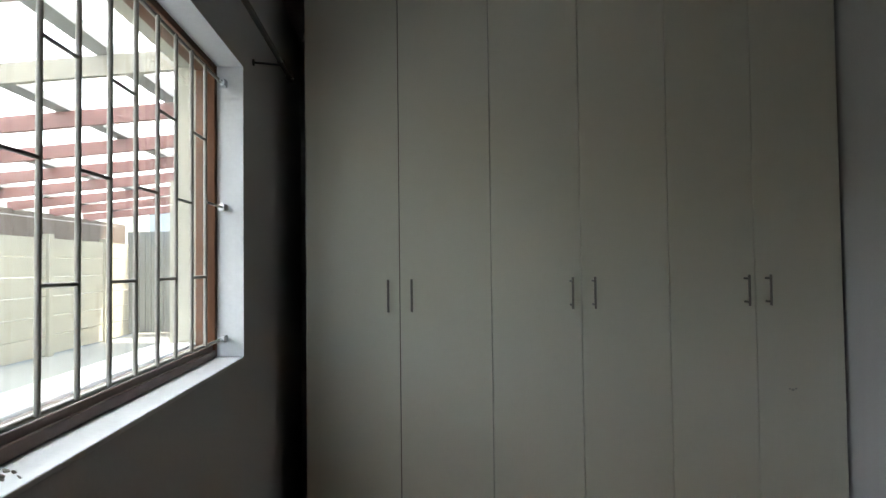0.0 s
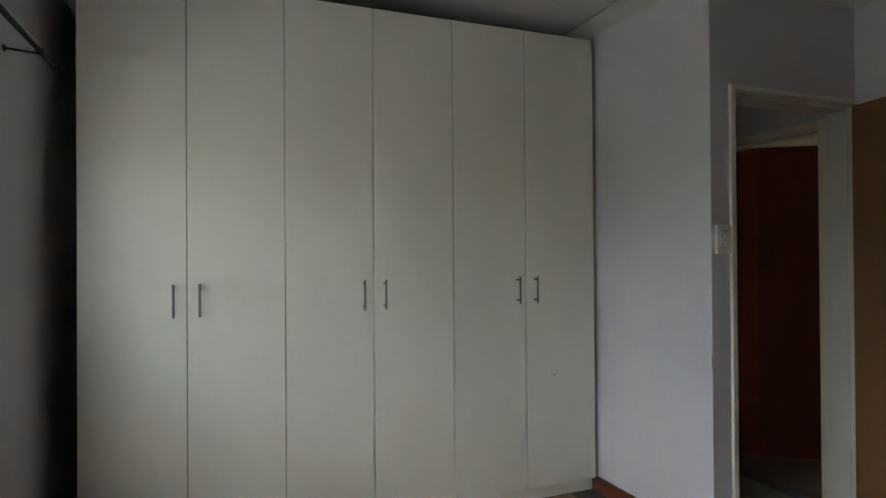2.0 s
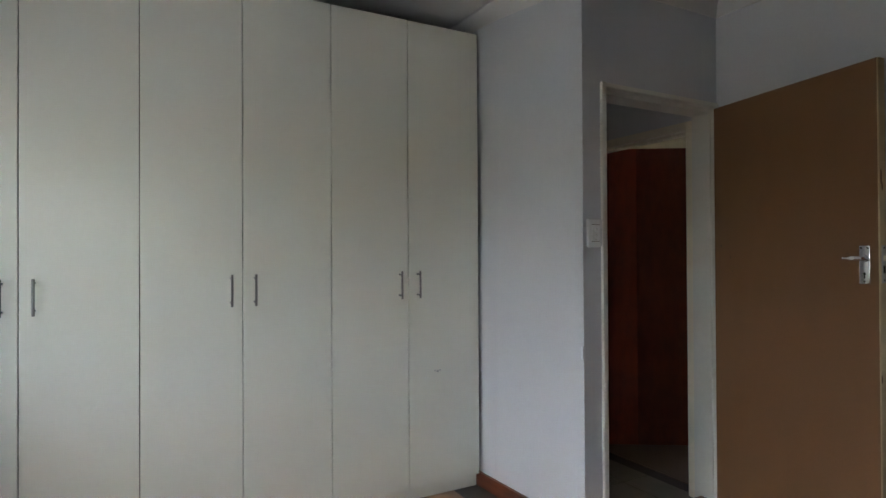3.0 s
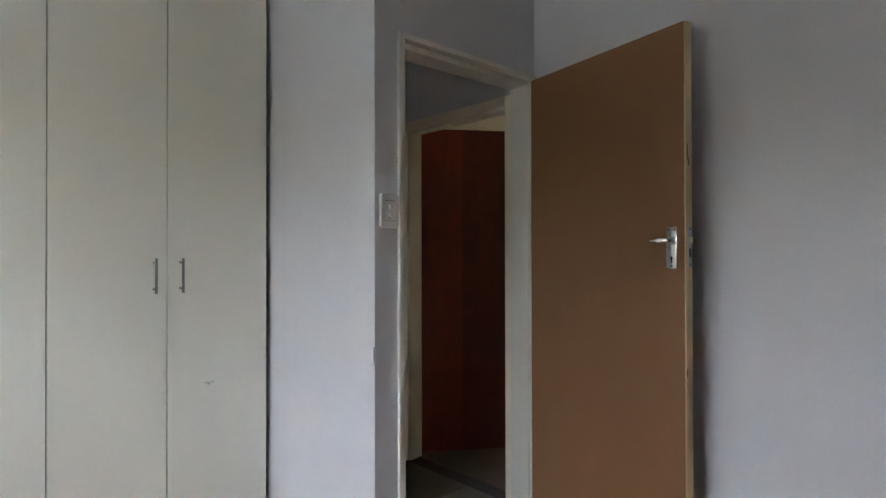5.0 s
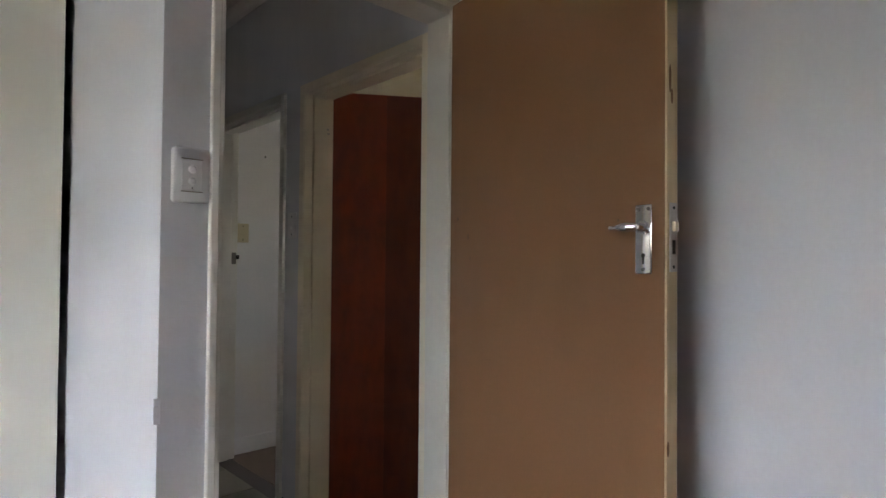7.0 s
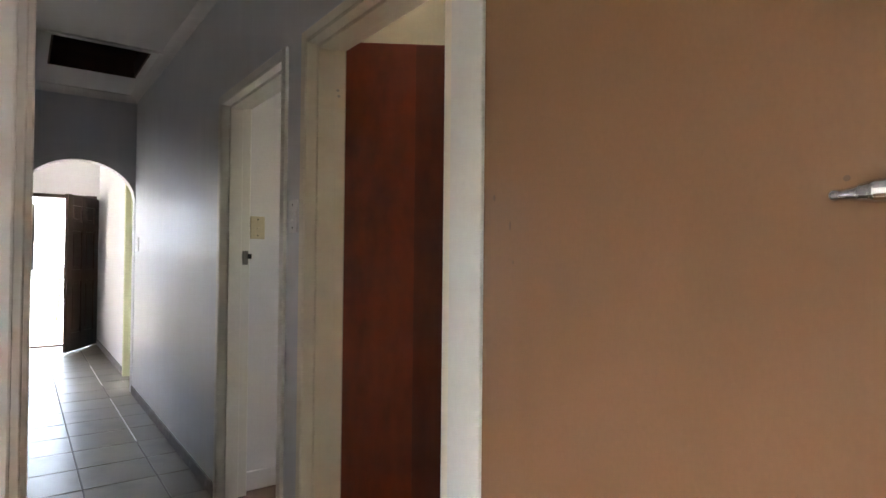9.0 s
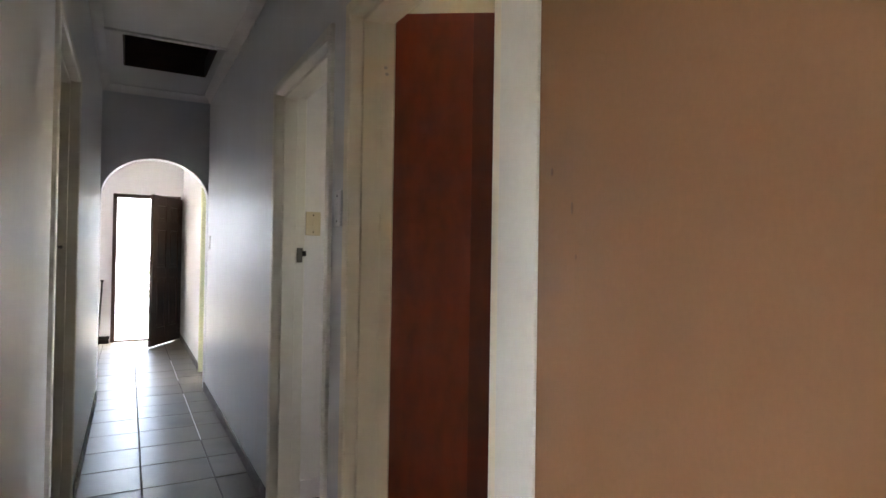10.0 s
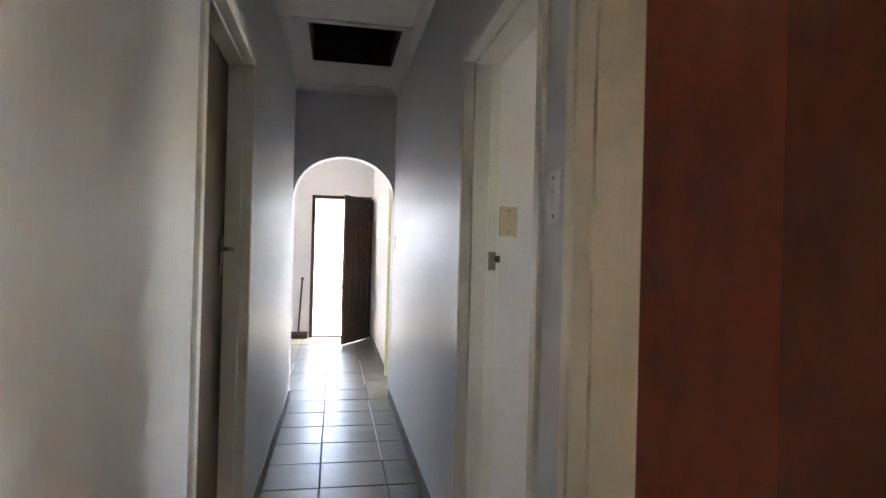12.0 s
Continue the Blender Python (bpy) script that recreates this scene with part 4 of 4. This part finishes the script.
def patio_roof():
    """Timber roof over the yard, sloping away from the house, with translucent sheets."""
    t = thing("patio_roof", (0, 0, 0), "sloping timber patio roof with translucent corrugated sheets", "patio roof")
    t.matrix_world = pose(-0.345, 0, 2.756, 0, -5.6, 0)
    for y in (-2.1, -1.0, 0.1, 1.2, 2.3, 3.4, 4.5, 5.62, 6.68, 7.7, 8.65, 9.7, 10.75, 11.8):
        part("beam", boxes((-5.2, 0.0, y - 0.025, y + 0.025, -0.062, 0.075), bevel=0.004), M_BEAM if y < 5 else M_REDBEAM, t)
    for x in (-0.12, -1.2, -2.1, -3.4, -4.6):
        part("purlin", boxes((x - 0.06, x + 0.06, -3.0, 12.4, 0.077, 0.15), bevel=0.003), M_PURLIN, t, "grey painted purlin")
    for k in range(10):
        bm = bmesh.new()
        y0, y1, nx = -3.0 + k * 1.54, -3.0 + k * 1.54 + 1.536, 60
        va = [[bm.verts.new((x, y0 + (y1 - y0) * i / nx, 0.165 + 0.009 * math.sin(i / nx * 2 * math.pi * 20))) for i in range(nx + 1)] for x in (-5.3, 0.0)]
        for i in range(nx):
            bm.faces.new((va[0][i], va[1][i], va[1][i + 1], va[0][i + 1]))
        part("roof_sheet", bm, M_SHEET, t, "translucent corrugated sheet", smooth=True)
    return t


patio_roof()
bd = thing("side_boarding", (-5.45, 0, 1.80), "brown timber boarding above the boundary wall", "boarding")
for i in range(48):
    y = -4 + i * 0.36
    part("board", boxes((-0.015, 0.015, y, y + 0.355, 0.0, 0.42), bevel=0.002), M_BROWNWALL, bd)
structure("wall_stub", boxes((-1.08, -0.335, 4.56, 4.80, -0.13, 2.58), (-1.16, -1.081, 4.56, 4.80, -0.13, 1.88)), M_CREAM, "cream plastered wall stub under a patio beam")
structure("wall_wing", boxes((-4.35, -0.335, 13.4, 13.7, -0.13, 3.2)), M_CREAM, "cream plastered outside wall of the house")
structure("wall_house_outside", boxes((-0.335, -0.323, YBACK + 0.16, 13.4, -0.13, 3.2)), M_CREAM, "cream plastered outside wall of the house")
gt = thing("yard_gate", (-4.85, 13.2, -0.13), "grey green metal gate between wall and house", "gate")
for i in range(8):
    part("slat", boxes((-0.5 + i * 0.125, -0.5 + i * 0.125 + 0.115, -0.012, 0.012, 0.06, 2.2), bevel=0.002), M_GATE, gt)
for z in (0.3, 1.1, 1.95):
    part("gate_rail", boxes((-0.5, 0.49, 0.0125, 0.04, z, z + 0.05)), M_GATE, gt)
wr = thing("washing_line", (0, 0, 0), "thin white washing line across the yard", "washing line")
bm = bmesh.new()
pts = [(-5.44 + 0.3 * math.sin(math.pi * i / 20), -1.0 + 14.0 * i / 20, 2.16 - 0.09 * math.sin(math.pi * i / 20)) for i in range(21)]
for a, b in zip(pts, pts[1:]):
    rod(bm, a, b, 0.004, 6)
part("line", bm, M_PLASTIC, wr)

# beyond the entrance: a wall whitened in place of sunlight on it, and a shrub
structure("wall_street_side", boxes((-6.0, 12.0, 15.8, 16.0, -0.13, 3.2)), M_STREETWALL, "plastered wall of the neighbouring house, brightened to light the hall")


def shrub(x, y):
    t = thing("shrub", (x, y, -0.13), "thin green shrub by the garden wall", "shrub")
    bm = bmesh.new()
    rnd = random.Random(4)
    tips = []
    for i in range(9):
        a, h = rnd.uniform(0, 6.28), rnd.uniform(0.9, 1.9)
        tip = (0.35 * math.cos(a) * h / 1.9, 0.35 * math.sin(a) * h / 1.9, h)
        rod(bm, (0, 0, 0), tip, 0.012, 6, 0.004)
        tips.append(tip)
    part("stem", bm, M_LEDGE, t)
    bm = bmesh.new()
    for tip in tips:
        for k in range(40):
            f = rnd.uniform(0.3, 1.05)
            c = Vector(tip) * f + Vector((rnd.gauss(0, 0.08), rnd.gauss(0, 0.08), rnd.gauss(0, 0.06)))
            d = Vector((rnd.gauss(0, 1), rnd.gauss(0, 1), rnd.gauss(0, 0.6))).normalized() * 0.05
            s = d.cross(Vector((rnd.gauss(0, 1), rnd.gauss(0, 1), 1))).normalized() * 0.016
            bm.faces.new([bm.verts.new(c - d), bm.verts.new(c + s), bm.verts.new(c + d), bm.verts.new(c - s)])
    part("leaves", bm, M_LEAF, t)


shrub(3.2, 14.9)

# ---------------------------------------------------------------- small marks and clutter
deb = thing("sill_debris", (-0.172, 1.385, WIN_Z0), "small crumbs of plaster and dead leaf on the sill", "debris", kind="stuff")
bm = bmesh.new()
rnd = random.Random(2)
for i in range(8):
    bmesh.ops.create_icosphere(bm, subdivisions=1, radius=rnd.uniform(0.0015, 0.005),
                               matrix=Matrix.LocRotScale((rnd.gauss(0, 0.012), rnd.gauss(0, 0.018), 0.002), Euler((rnd.random(), rnd.random(), rnd.random())), (1.8, 1, 0.5)))
part("crumbs", bm, M_CRUMB, deb)

# pale strips along the tile joints
structure("worn_grout", boxes((3.2325, 3.2375, 5.60, 6.95, -0.006, 0.0004), (3.2325, 3.2375, 7.55, 8.70, -0.006, 0.0004), (2.5285, 2.5335, 7.60, 8.60, -0.006, 0.0004)), M_PALESTRIP, "pale strips between floor tiles", "grout")

# ---------------------------------------------------------------- floor pieces
fh = bpy.data.objects["floor_hall"]
P, GAP = 0.352, 0.007
meshes = {}
for i in range(-6, 4):
    for j in range(0, 24):
        x0, x1 = 2.882 - P + i * P, 2.882 + i * P
        y0, y1 = 2.410 + j * P, 2.410 + (j + 1) * P
        lo = LOB_X0 if y0 > YA1 else (HX0 - 0.1 if y1 < YA0 else HX0)
        hi = HX1 + 0.03 if y1 < YA0 else HX1 + 0.12
        x0, x1, y1 = max(x0, lo), min(x1, hi), min(y1, YF + 0.2)
        if x1 - x0 < 0.04 or y1 - y0 < 0.04:
            continue
        size = (round(x1 - x0 - GAP, 4), round(y1 - y0 - GAP, 4))
        if size not in meshes:
            meshes[size] = finish("tile", boxes((-size[0] / 2, size[0] / 2, -size[1] / 2, size[1] / 2, -0.01, 0.0), bevel=0.0018), M_TILE)
        o = new("tile", meshes[size])
        o.parent = fh
        o.location = ((x0 + x1) / 2, (y0 + y1) / 2, random.uniform(-0.0008, 0.0004))
        o.rotation_euler = (random.uniform(-0.0012, 0.0012), random.uniform(-0.0012, 0.0012), random.choice((0, math.pi)))
fb = bpy.data.objects["floor_bedroom"]
board = {}
for i in range(26):
    x0 = XW - 0.03 + i * 0.135
    x1 = min(x0 + 0.133, XR + 0.03)
    if x1 - x0 < 0.03:
        continue
    end = YBACK if x1 < 2.40 else YD0 + 0.1
    y = YB - (i % 3) * 0.5
    while y < end - 0.01:
        a, b = max(y, YB), min(y + 1.6, end)
        key = (round(x1 - x0, 3), round(b - a - 0.0015, 3))
        if key not in board:
            board[key] = finish("floor_board", boxes((-key[0] / 2, key[0] / 2, -key[1] / 2, key[1] / 2, -0.012, 0), bevel=0.001), M_PARQUET)
        if b - a > 0.05:
            o = new("floor_board", board[key])
            o.parent = fb
            o.location = ((x0 + x1) / 2, (a + b) / 2, BED_Z)
        y += 1.6
